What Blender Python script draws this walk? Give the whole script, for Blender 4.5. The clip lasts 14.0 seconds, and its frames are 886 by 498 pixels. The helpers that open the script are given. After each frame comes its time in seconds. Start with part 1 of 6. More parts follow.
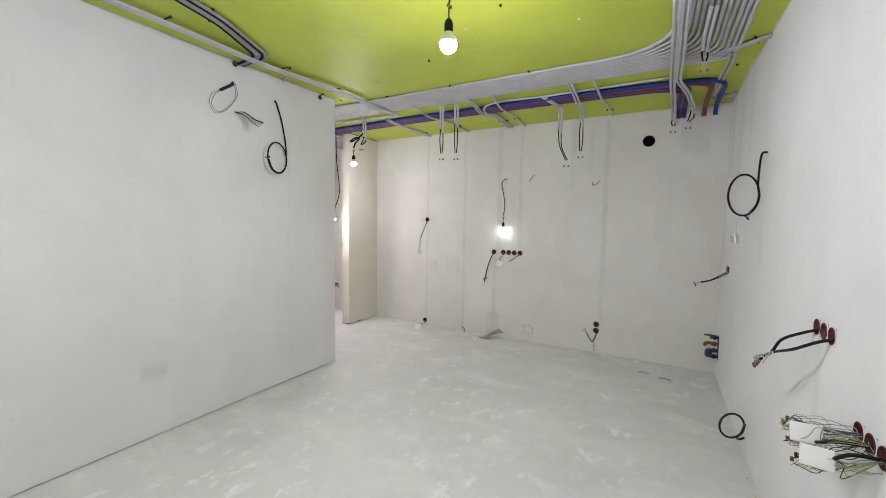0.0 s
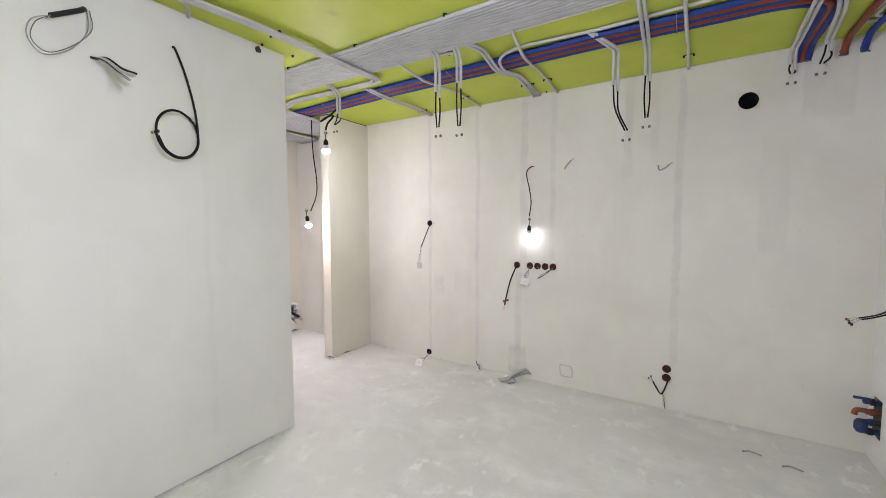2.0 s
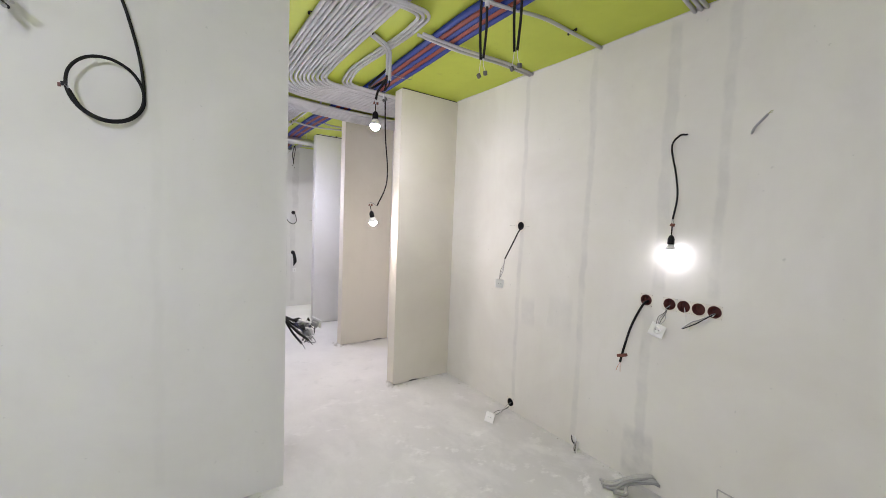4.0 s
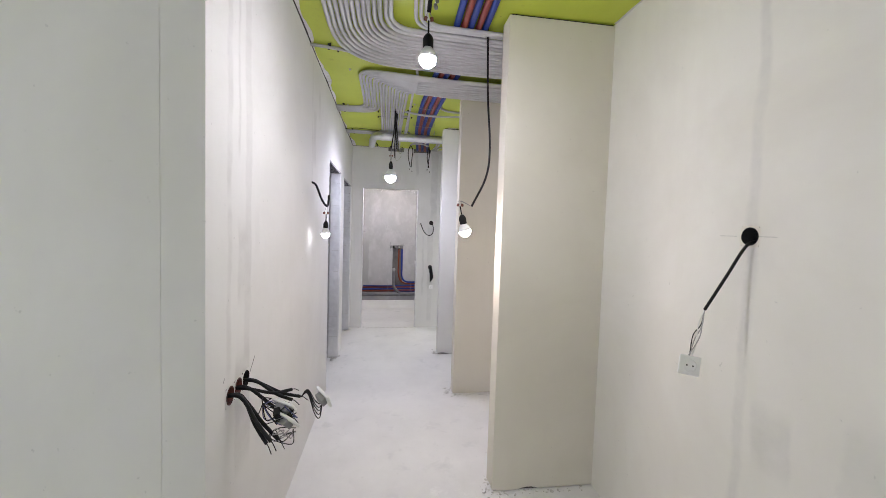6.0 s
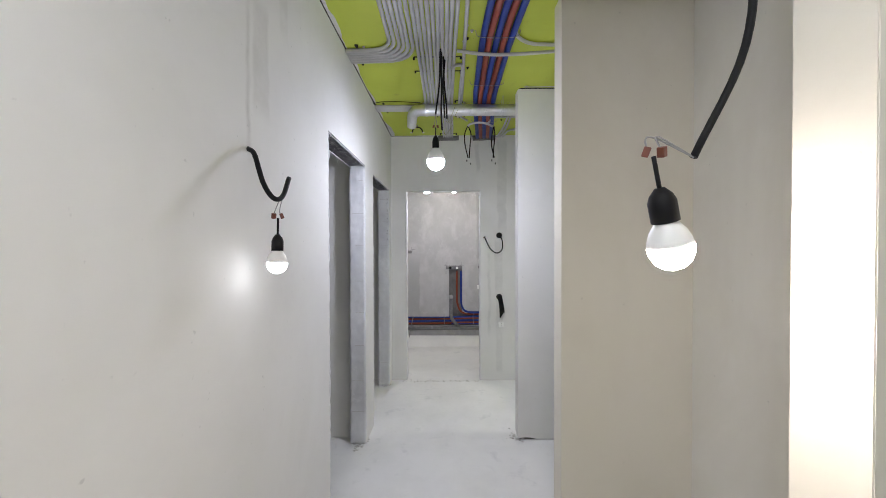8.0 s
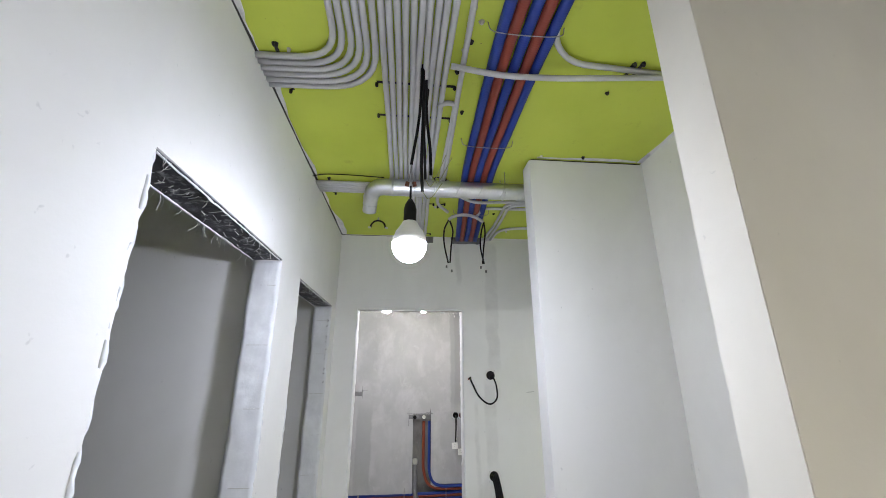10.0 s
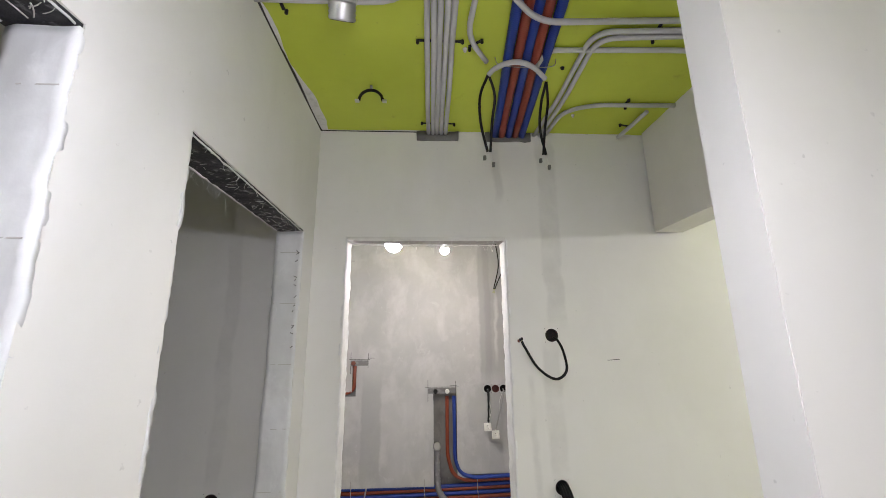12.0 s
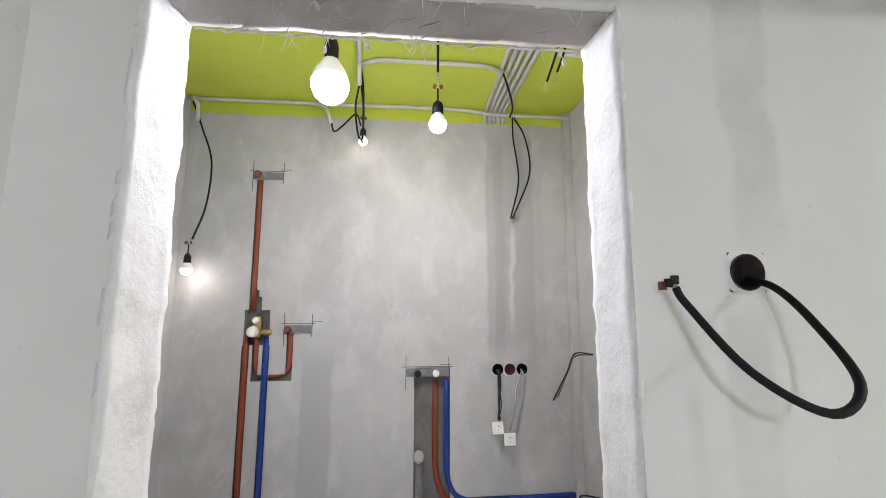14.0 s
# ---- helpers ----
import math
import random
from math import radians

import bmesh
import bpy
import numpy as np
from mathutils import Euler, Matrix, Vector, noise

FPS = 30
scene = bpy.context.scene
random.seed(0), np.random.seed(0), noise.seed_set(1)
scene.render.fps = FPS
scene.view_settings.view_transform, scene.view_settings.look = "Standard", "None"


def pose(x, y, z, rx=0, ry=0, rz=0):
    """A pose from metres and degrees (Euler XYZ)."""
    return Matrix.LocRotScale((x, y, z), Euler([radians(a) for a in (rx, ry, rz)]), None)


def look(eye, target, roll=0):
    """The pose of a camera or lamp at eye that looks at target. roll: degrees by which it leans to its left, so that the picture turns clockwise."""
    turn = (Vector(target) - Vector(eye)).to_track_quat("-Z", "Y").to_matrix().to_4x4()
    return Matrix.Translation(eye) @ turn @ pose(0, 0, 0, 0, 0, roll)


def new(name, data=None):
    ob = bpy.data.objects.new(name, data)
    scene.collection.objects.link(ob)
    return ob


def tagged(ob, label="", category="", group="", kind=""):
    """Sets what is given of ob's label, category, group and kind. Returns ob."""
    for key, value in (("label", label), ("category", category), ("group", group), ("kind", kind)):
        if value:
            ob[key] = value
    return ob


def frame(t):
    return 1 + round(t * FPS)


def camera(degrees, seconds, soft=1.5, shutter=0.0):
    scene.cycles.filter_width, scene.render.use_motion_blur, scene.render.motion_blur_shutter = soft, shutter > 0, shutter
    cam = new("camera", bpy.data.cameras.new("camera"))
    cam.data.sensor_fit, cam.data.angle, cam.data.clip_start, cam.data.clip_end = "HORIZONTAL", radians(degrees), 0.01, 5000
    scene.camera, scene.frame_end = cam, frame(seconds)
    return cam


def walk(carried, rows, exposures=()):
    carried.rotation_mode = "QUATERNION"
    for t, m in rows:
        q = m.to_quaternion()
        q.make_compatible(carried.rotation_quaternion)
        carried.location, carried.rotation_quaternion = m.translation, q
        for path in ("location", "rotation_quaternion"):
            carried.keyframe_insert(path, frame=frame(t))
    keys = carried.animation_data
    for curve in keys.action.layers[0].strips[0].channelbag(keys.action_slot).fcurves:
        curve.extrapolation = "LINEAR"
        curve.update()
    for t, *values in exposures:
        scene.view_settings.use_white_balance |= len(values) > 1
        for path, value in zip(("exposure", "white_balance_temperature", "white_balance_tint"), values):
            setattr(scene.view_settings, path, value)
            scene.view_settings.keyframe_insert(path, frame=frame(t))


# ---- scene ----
cam = camera(97.9, 14.0, soft=0.75)
PATH = [
    (0, (0.175, 0.051, 1.482), (-0.799, 1.792, 1.343), 1.0),
    (0.5, (0.102, 0.324, 1.484), (-0.921, 2.036, 1.341), 0.7),
    (1, (0.008, 0.644, 1.503), (-1.058, 2.332, 1.376), 0.3),
    (1.5, (-0.175, 0.947, 1.504), (-1.239, 2.635, 1.368), -0.0),
    (2, (-0.307, 1.215, 1.513), (-1.374, 2.901, 1.38), -0.1),
    (2.5, (-0.367, 1.542, 1.491), (-1.52, 3.172, 1.372), 0.5),
    (2.7, (-0.376, 1.668, 1.496), (-1.575, 3.264, 1.38), 0.9),
    (4.8, (-0.888, 2.941, 1.516), (-2.723, 3.726, 1.389), 2.6),
    (5, (-1.004, 3.049, 1.525), (-2.872, 3.751, 1.402), 2.7),
    (5.5, (-1.256, 3.286, 1.516), (-3.191, 3.775, 1.39), 2.3),
    (6, (-1.544, 3.504, 1.506), (-3.52, 3.795, 1.405), 1.8),
    (6.5, (-1.923, 3.548, 1.5), (-3.915, 3.711, 1.421), 1.4),
    (7, (-2.282, 3.579, 1.521), (-4.279, 3.642, 1.425), 0.6),
    (7.2, (-2.466, 3.601, 1.507), (-4.464, 3.628, 1.41), 0.2),
    (9.5, (-4.099, 3.599, 1.562), (-6.069, 3.673, 1.896), 0.5),
    (10, (-4.364, 3.528, 1.642), (-6.265, 3.706, 2.239), -0.1),
    (10.5, (-4.603, 3.595, 1.634), (-6.433, 3.766, 2.422), -0.1),
    (11, (-4.88, 3.648, 1.651), (-6.702, 3.786, 2.465), -0.5),
    (11.5, (-5.168, 3.597, 1.643), (-7.039, 3.724, 2.338), -0.3),
    (12, (-5.469, 3.537, 1.595), (-7.416, 3.64, 2.042), -0.6),
    (12.5, (-5.844, 3.609, 1.524), (-7.83, 3.633, 1.756), -0.9),
    (13, (-6.174, 3.628, 1.53), (-8.169, 3.599, 1.662), -0.6),
    (13.5, (-6.479, 3.585, 1.557), (-8.47, 3.619, 1.746), -0.4),
    (14, (-6.772, 3.59, 1.554), (-8.748, 3.764, 1.809), 0.1),
]
EXPOSURES = [(0.0, 0.45, 5750, 17), (0.5, 0.53, 5760, 17), (2.5, 0.70, 5800, 18), (5.0, 0.45, 5700, 17), (6.0, 0.34, 5700, 16), (7.0, 0.19, 5750, 14), (9.5, 0.30, 5480, 7), (10.5, 0.51, 5750, 9), (11.5, 0.56, 5650, 9), (12.0, 0.46, 6070, 10), (12.5, 0.70, 6100, 11), (13.0, 0.75, 5880, 10), (13.5, 0.72, 5740, 9), (14.0, 0.57, 5720, 9)]
walk(cam, [(t, look(eye, target, roll)) for t, eye, target, roll in PATH], EXPOSURES)

# ---- world: the place is closed, lit by its bare bulbs ----
world = bpy.data.worlds.new("world")
scene.world = world
world.use_nodes = True
world.node_tree.nodes["Background"].inputs[0].default_value = (0.5, 0.55, 0.6, 1)
world.node_tree.nodes["Background"].inputs[1].default_value = 0.02

# bulb: centre, radius, light, tint
COOL, NEUTRAL, WARM = (1.0, 0.945, 1.0), (1.0, 0.92, 0.86), (1.0, 0.82, 0.66)
BULB_KITCHEN = ((-0.76, 1.74, 2.34), 0.042, 1.25, COOL)
BULB_LIVING = ((-1.5, -0.85, 2.34), 0.042, 1.75, COOL)
BULB_PASSAGE = ((-3.10, 3.648, 2.175), 0.034, 0.55, NEUTRAL)
BULB_FIN = ((-3.755, 3.955, 1.50), 0.034, 0.28, WARM)
BULB_NORTH = ((-1.56, 4.705, 1.41), 0.026, 0.028, NEUTRAL)
BULB_SOUTH = ((-4.295, 3.088, 1.45), 0.030, 0.011, NEUTRAL)
BULB_CORRIDOR = ((-5.54, 3.53, 2.02), 0.055, 0.76, COOL)
BULB_BATH_BIG = ((-7.87, 3.35, 2.18), 0.055, 0.44, COOL)
BULB_BATH_SMALL = ((-8.90, 3.32, 2.44), 0.024, 0.012, WARM)
BULB_BATH_MID = ((-8.14, 3.69, 2.20), 0.032, 0.56, WARM)
BULB_BATH_SIDE = ((-8.88, 2.44, 1.70), 0.028, 0.03, WARM)
BULB_FAR = ((-6.2, 6.2, 2.2), 0.042, 1.45, NEUTRAL)


# ---- materials ----
def mat(name, base=(0.5, 0.5, 0.5), rough=0.6, metal=0.0):
    m = bpy.data.materials.new(name)
    m.use_nodes = True
    b = m.node_tree.nodes["Principled BSDF"]
    b.inputs["Base Color"].default_value = (*base, 1)
    b.inputs["Roughness"].default_value = rough
    b.inputs["Metallic"].default_value = metal
    return m


def node(m, kind, values=None, **settings):
    n = m.node_tree.nodes.new(kind)
    for k, v in settings.items():
        setattr(n, k, v)
    for k, v in (values or {}).items():
        n.inputs[k].default_value = v
    return n


def link(m, a, b):
    m.node_tree.links.new(a, b)


def noise_tex(m, scale, detail=4.0, rough=0.6, stretch=(1, 1, 1), distort=0.0):
    co = node(m, "ShaderNodeTexCoord")
    mp = node(m, "ShaderNodeMapping", {"Scale": stretch})
    link(m, co.outputs["Object"], mp.inputs["Vector"])
    n = node(m, "ShaderNodeTexNoise", {"Scale": scale, "Detail": detail, "Roughness": rough, "Distortion": distort})
    link(m, mp.outputs["Vector"], n.inputs["Vector"])
    return n.outputs["Fac"]


def ramp(m, fac, a, b):
    r = node(m, "ShaderNodeMapRange", {"From Min": a, "From Max": b})
    link(m, fac, r.inputs["Value"])
    return r.outputs["Result"]


def blend(m, fac, a, b):
    """Mix of colours; a and b are colours or sockets."""
    mx = node(m, "ShaderNodeMix", data_type="RGBA")
    for k, v in ((6, a), (7, b)):
        if isinstance(v, tuple):
            mx.inputs[k].default_value = (*v, 1)
        else:
            link(m, v, mx.inputs[k])
    link(m, fac, mx.inputs[0])
    return mx.outputs[2]


def finish(m, colour=None, rough=None, bumps=()):
    b = m.node_tree.nodes["Principled BSDF"]
    if colour is not None:
        link(m, colour, b.inputs["Base Color"])
    if rough is not None:
        link(m, rough, b.inputs["Roughness"])
    normal = None
    for height, strength, distance in bumps:
        bp = node(m, "ShaderNodeBump", {"Strength": strength, "Distance": distance})
        link(m, height, bp.inputs["Height"])
        if normal is not None:
            link(m, normal, bp.inputs["Normal"])
        normal = bp.outputs["Normal"]
    if normal is not None:
        link(m, normal, b.inputs["Normal"])
    return m


def plaster(name, base, dirt, rough=0.75, cloud=1.3, along="X", chases=(), fill=None):
    """Plaster with clouds and streaks; chases: (place along the wall, width, z from, z to, strength) of filled cable chases."""
    m = mat(name, base, rough)
    big = ramp(m, noise_tex(m, cloud, 5, 0.6, distort=0.4), 0.42, 0.75)
    streak = ramp(m, noise_tex(m, 3.0, 4, 0.6, (1, 1, 0.25)), 0.55, 0.85)
    spot = ramp(m, noise_tex(m, 38.0, 3, 0.5), 0.72, 0.78)
    c = blend(m, big, base, tuple(0.5 * a + 0.5 * b for a, b in zip(base, dirt)))
    c = blend(m, streak, c, tuple(0.6 * a + 0.4 * b for a, b in zip(base, dirt)))
    c = blend(m, spot, c, tuple(0.8 * a for a in base))

    def maths(op, p, q):
        n = node(m, "ShaderNodeMath", operation=op)
        for k, v in enumerate((p, q)):
            if isinstance(v, (int, float)):
                n.inputs[k].default_value = v
            else:
                link(m, v, n.inputs[k])
        return n.outputs[0]

    if chases:
        co = node(m, "ShaderNodeTexCoord")
        xyz = node(m, "ShaderNodeSeparateXYZ")
        link(m, co.outputs["Object"], xyz.inputs[0])
        wander = maths("MULTIPLY", maths("SUBTRACT", noise_tex(m, 4.0, 5, 0.6), 0.5), 0.07)
        u = maths("ADD", xyz.outputs[along], wander)
        z = maths("ADD", xyz.outputs["Z"], wander)
        patchy = ramp(m, noise_tex(m, 6.0, 5, 0.65), 0.25, 0.6)
        for u0, w, z0, z1, strength in chases:
            f = ramp(m, maths("ABSOLUTE", maths("SUBTRACT", u, u0), 0.0), w / 2 + 0.012, w / 2 - 0.004)
            f = maths("MULTIPLY", f, ramp(m, z, z0 - 0.03, z0 + 0.03))
            f = maths("MULTIPLY", f, ramp(m, z, z1 + 0.03, z1 - 0.03))
            c = blend(m, maths("MULTIPLY", maths("MULTIPLY", f, patchy), strength), c, fill)
    return finish(m, c, None, ((noise_tex(m, 5.0, 3), 0.12, 0.02), (noise_tex(m, 120.0, 3), 0.10, 0.002)))


def lime():
    m = mat("lime_green_primer", (0.50, 0.58, 0.055), 0.55)
    c = blend(m, ramp(m, noise_tex(m, 1.8, 5, 0.6), 0.4, 0.7), (0.52, 0.60, 0.06), (0.45, 0.53, 0.045))
    c = blend(m, ramp(m, noise_tex(m, 7.0, 6, 0.7), 0.62, 0.72), c, (0.42, 0.48, 0.05))
    c = blend(m, ramp(m, noise_tex(m, 55.0, 2, 0.5), 0.76, 0.80), c, (0.16, 0.18, 0.04))
    return finish(m, c, None, ((noise_tex(m, 9.0, 4), 0.15, 0.01), (noise_tex(m, 150.0, 2), 0.08, 0.001)))


def screed():
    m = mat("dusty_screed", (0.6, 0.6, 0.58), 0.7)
    c = blend(m, ramp(m, noise_tex(m, 0.8, 5, 0.6), 0.35, 0.7), (0.655, 0.65, 0.632), (0.565, 0.56, 0.545))
    c = blend(m, ramp(m, noise_tex(m, 2.6, 9, 0.66, (0.9, 1.3, 1), 0.3), 0.48, 0.66), c, (0.695, 0.69, 0.67))
    c = blend(m, ramp(m, noise_tex(m, 7.5, 7, 0.65), 0.58, 0.74), c, (0.565, 0.56, 0.54))
    patch = node(m, "ShaderNodeMath", operation="MULTIPLY")
    link(m, ramp(m, noise_tex(m, 6.5, 9, 0.66, (1.15, 0.8, 1), 0.2), 0.55, 0.63), patch.inputs[0])
    link(m, ramp(m, noise_tex(m, 1.3, 4, 0.6), 0.40, 0.58), patch.inputs[1])
    chips = patch.outputs[0]
    c = blend(m, chips, c, (0.775, 0.77, 0.755))
    # the corridor's screed is coloured paler to make up for light its bulbs lack
    co = node(m, "ShaderNodeTexCoord")
    xyz = node(m, "ShaderNodeSeparateXYZ")
    link(m, co.outputs["Object"], xyz.inputs[0])
    wob = node(m, "ShaderNodeMath", {1: 1.2}, operation="MULTIPLY")
    link(m, noise_tex(m, 1.6, 6, 0.6), wob.inputs[0])
    edge = node(m, "ShaderNodeMath", operation="ADD")
    link(m, xyz.outputs["X"], edge.inputs[0])
    link(m, wob.outputs[0], edge.inputs[1])
    brightened = blend(m, ramp(m, noise_tex(m, 2.2, 7, 0.6), 0.4, 0.7), (0.83, 0.825, 0.81), (0.75, 0.745, 0.73))
    brightened = blend(m, ramp(m, noise_tex(m, 6.0, 8, 0.65, (1, 1, 1), 0.4), 0.58, 0.72), brightened, (0.68, 0.68, 0.67))
    c = blend(m, ramp(m, edge.outputs[0], -2.3, -3.6), c, brightened)
    c = blend(m, ramp(m, noise_tex(m, 70.0, 3, 0.6), 0.69, 0.75), c, (0.45, 0.44, 0.42))
    return finish(m, c, ramp(m, noise_tex(m, 3.0, 4), 1.1, 0.1), ((noise_tex(m, 14.0, 6), 0.2, 0.006), (noise_tex(m, 90.0, 3), 0.12, 0.002), (chips, 0.15, 0.002)))


def cloudy(name, light, dark, rough=0.75, bands=()):
    """Trowelled grey plaster; bands: (place along y, width, z from, z to, strength) of smoothed-over chases."""
    m = mat(name, light, rough)
    c = blend(m, ramp(m, noise_tex(m, 2.2, 8, 0.6, (1, 1, 0.8), 0.4), 0.36, 0.66), dark, light)
    c = blend(m, ramp(m, noise_tex(m, 5.0, 8, 0.62, (1, 1, 0.7), 0.3), 0.48, 0.80), c, tuple(min(1, 1.2 * a) for a in light))
    c = blend(m, ramp(m, noise_tex(m, 7.0, 6, 0.7, (1, 1, 0.8), 0.8), 0.60, 0.74), c, tuple(min(1, 1.14 * a) for a in light))
    if bands:
        co = node(m, "ShaderNodeTexCoord")
        wob = node(m, "ShaderNodeMath", {1: 0.09}, operation="MULTIPLY")
        link(m, noise_tex(m, 3.0, 6, 0.65), wob.inputs[0])
        xyz = node(m, "ShaderNodeSeparateXYZ")
        link(m, co.outputs["Object"], xyz.inputs[0])
        sums = []
        for axis in ("Y", "Z"):
            add = node(m, "ShaderNodeMath", operation="ADD")
            link(m, xyz.outputs[axis], add.inputs[0])
            link(m, wob.outputs[0], add.inputs[1])
            sums.append(add.outputs[0])
        for y0, w, z0, z1, strength, tone in bands:
            f = ramp(m, sums[0], y0 + 0.045 - w / 2 - 0.012, y0 + 0.045 - w / 2 + 0.006)
            for g in (ramp(m, sums[0], y0 + 0.045 + w / 2 + 0.012, y0 + 0.045 + w / 2 - 0.006), ramp(m, sums[1], z0 - 0.06, z0 + 0.12), ramp(m, sums[1], z1 + 0.12, z1 - 0.06), strength):
                mul = node(m, "ShaderNodeMath", operation="MULTIPLY")
                link(m, f, mul.inputs[0])
                if isinstance(g, float):
                    mul.inputs[1].default_value = g
                else:
                    link(m, g, mul.inputs[1])
                f = mul.outputs[0]
            c = blend(m, f, c, tuple(tone * a for a in light))
    return finish(m, c, None, ((noise_tex(m, 7.0, 5), 0.2, 0.01), (noise_tex(m, 110.0, 3), 0.12, 0.002)))


def ribbed(name, base, rough, pitch, strength):
    """Corrugated tube: ribs along the length given by the UV map."""
    m = mat(name, base, rough)
    uv = node(m, "ShaderNodeUVMap")
    w = node(m, "ShaderNodeTexWave", {"Scale": 0.3142 / pitch, "Distortion": 0.0})
    link(m, uv.outputs["UV"], w.inputs["Vector"])
    c = blend(m, ramp(m, noise_tex(m, 6.0, 4), 0.4, 0.7), base, tuple(0.86 * a for a in base))
    return finish(m, c, None, ((w.outputs["Fac"], strength, 0.002),))


def speckled(name, base, spot, scale, rough, metal=0.0, low=0.55, high=0.65):
    m = mat(name, base, rough, metal)
    c = blend(m, ramp(m, noise_tex(m, scale, 6, 0.65), low, high), base, spot)
    return finish(m, c, None, ((noise_tex(m, scale * 0.9, 6), 0.55, 0.012), (noise_tex(m, scale * 4.0, 4), 0.3, 0.003)))


def glow(name, colour, strength):
    m = mat(name, (0.9, 0.9, 0.88), 0.4)
    b = m.node_tree.nodes["Principled BSDF"]
    b.inputs["Emission Color"].default_value = (*colour, 1)
    b.inputs["Emission Strength"].default_value = strength
    return m


WHITE = plaster("white_plaster", (0.74, 0.735, 0.71), (0.60, 0.59, 0.55))
GREY_FILL = (0.50, 0.495, 0.475)
CREAM = plaster("cream_plaster", (0.70, 0.67, 0.58), (0.57, 0.53, 0.44))
KITCHEN = plaster("cream_kitchen_plaster", (0.75, 0.735, 0.68), (0.58, 0.55, 0.48), fill=GREY_FILL, chases=[(-2.715, 0.03, 0.1, 2.66, 0.38), (-2.13, 0.035, 0.08, 2.66, 0.38), (-1.635, 0.06, 1.16, 2.66, 0.38), (-1.68, 0.05, 0.1, 1.04, 0.38), (-1.36, 0.04, 1.16, 2.66, 0.38),
                  (-0.37, 0.045, 0.4, 2.64, 0.42), (-1.69, 0.17, 0.02, 0.30, 0.6), (-0.74, 0.05, 1.9, 2.6, 0.25), (-0.55, 0.05, 2.0, 2.6, 0.2), (-2.6, 0.12, 0.75, 0.95, 0.3), (-2.3, 0.2, 0.8, 1.0, 0.2), (0.2, 0.15, 1.3, 2.1, 0.15), (0.45, 0.25, 2.2, 2.66, 0.3)])
PARTITION = plaster("white_partition_plaster", (0.74, 0.735, 0.71), (0.60, 0.59, 0.55), along="Y", fill=GREY_FILL, chases=[(1.31, 0.16, 0.40, 0.50, 0.45), (2.0, 0.05, 2.17, 2.30, 0.7), (2.42, 0.03, 0.2, 2.5, 0.12)])
CORRIDOR_PLASTER = plaster("white_corridor_plaster", (0.74, 0.735, 0.71), (0.60, 0.59, 0.55), fill=(0.47, 0.46, 0.435), chases=[(-2.925, 0.030, 1.60, 2.66, 0.42), (-2.925, 0.028, 1.44, 1.55, 0.58), (-2.918, 0.026, 0.98, 1.44, 0.36), (-3.01, 0.008, 1.75, 2.6, 0.5),
                           (-3.10, 0.052, 1.50, 2.66, 0.34), (-3.062, 0.12, 1.22, 1.50, 0.42), (-3.09, 0.05, 0.98, 1.22, 0.34), (-3.05, 0.14, 0.6, 1.02, 0.40), (-4.33, 0.012, 1.8, 2.62, 0.6), (-4.42, 0.10, 1.95, 2.3, 0.4), (-4.6, 0.06, 2.3, 2.5, 0.3), (-3.2, 0.05, 1.4, 1.55, 0.15)])
END_PLASTER = plaster("white_end_plaster", (0.74, 0.735, 0.71), (0.60, 0.59, 0.55), along="Y", fill=GREY_FILL, chases=[(4.20, 0.09, 1.65, 2.64, 0.5), (4.165, 0.075, 0.97, 1.55, 0.4), (3.935, 0.035, 2.3, 2.62, 0.5), (4.17, 0.06, 0.1, 0.88, 0.4), (2.615, 0.06, 0.98, 2.2, 0.35), (4.06, 0.02, 0.5, 1.4, 0.4)])
EAST_PLASTER = plaster("white_side_plaster", (0.74, 0.735, 0.71), (0.60, 0.59, 0.55), along="Y", fill=GREY_FILL, chases=[(4.52, 0.10, 2.05, 2.66, 0.4), (4.12, 0.10, 1.85, 2.66, 0.3), (3.72, 0.14, 2.0, 2.66, 0.22), (3.13, 0.07, 1.25, 1.55, 0.35), (2.02, 0.05, 0.72, 1.05, 0.25)])
FILLER = plaster("grey_filler", (0.50, 0.49, 0.465), (0.45, 0.44, 0.41), 0.85, 4.0)
GREY = cloudy("grey_trowelled_plaster", (0.47, 0.47, 0.475), (0.39, 0.39, 0.395))
GREY_BANDS = cloudy("grey_trowelled_wall", (0.47, 0.47, 0.475), (0.39, 0.39, 0.395), 0.75,
                    ((4.19, 0.28, 1.25, 2.62, 0.75, 0.70), (4.12, 0.05, 1.3, 2.5, 0.5, 0.60), (4.19, 0.022, 1.42, 2.0, 0.7, 1.15), (4.36, 0.06, 1.2, 2.3, 0.4, 0.76), (3.10, 0.16, 0.45, 1.25, 0.7, 0.74), (4.16, 0.12, 0.5, 1.1, 0.45, 0.74), (3.45, 0.10, 0.5, 2.1, 0.3, 0.86)))
RAW = cloudy("raw_dark_cement", (0.20, 0.195, 0.188), (0.11, 0.107, 0.102), 0.9)
CONCRETE = cloudy("lintel_concrete", (0.46, 0.435, 0.42), (0.37, 0.35, 0.335), 0.85)
BLOCK = cloudy("aerated_block", (0.67, 0.68, 0.685), (0.60, 0.605, 0.61), 0.9)
ROUGH_WHITE = speckled("rough_white_plaster", (0.70, 0.70, 0.695), (0.56, 0.56, 0.55), 13.0, 0.9, 0.0, 0.5, 0.62)
TORN = mat("torn_white_plaster", (0.70, 0.70, 0.695), 0.9)
tone = blend(TORN, ramp(TORN, noise_tex(TORN, 11.0, 6, 0.65), 0.46, 0.64), (0.76, 0.76, 0.757), (0.66, 0.66, 0.655))
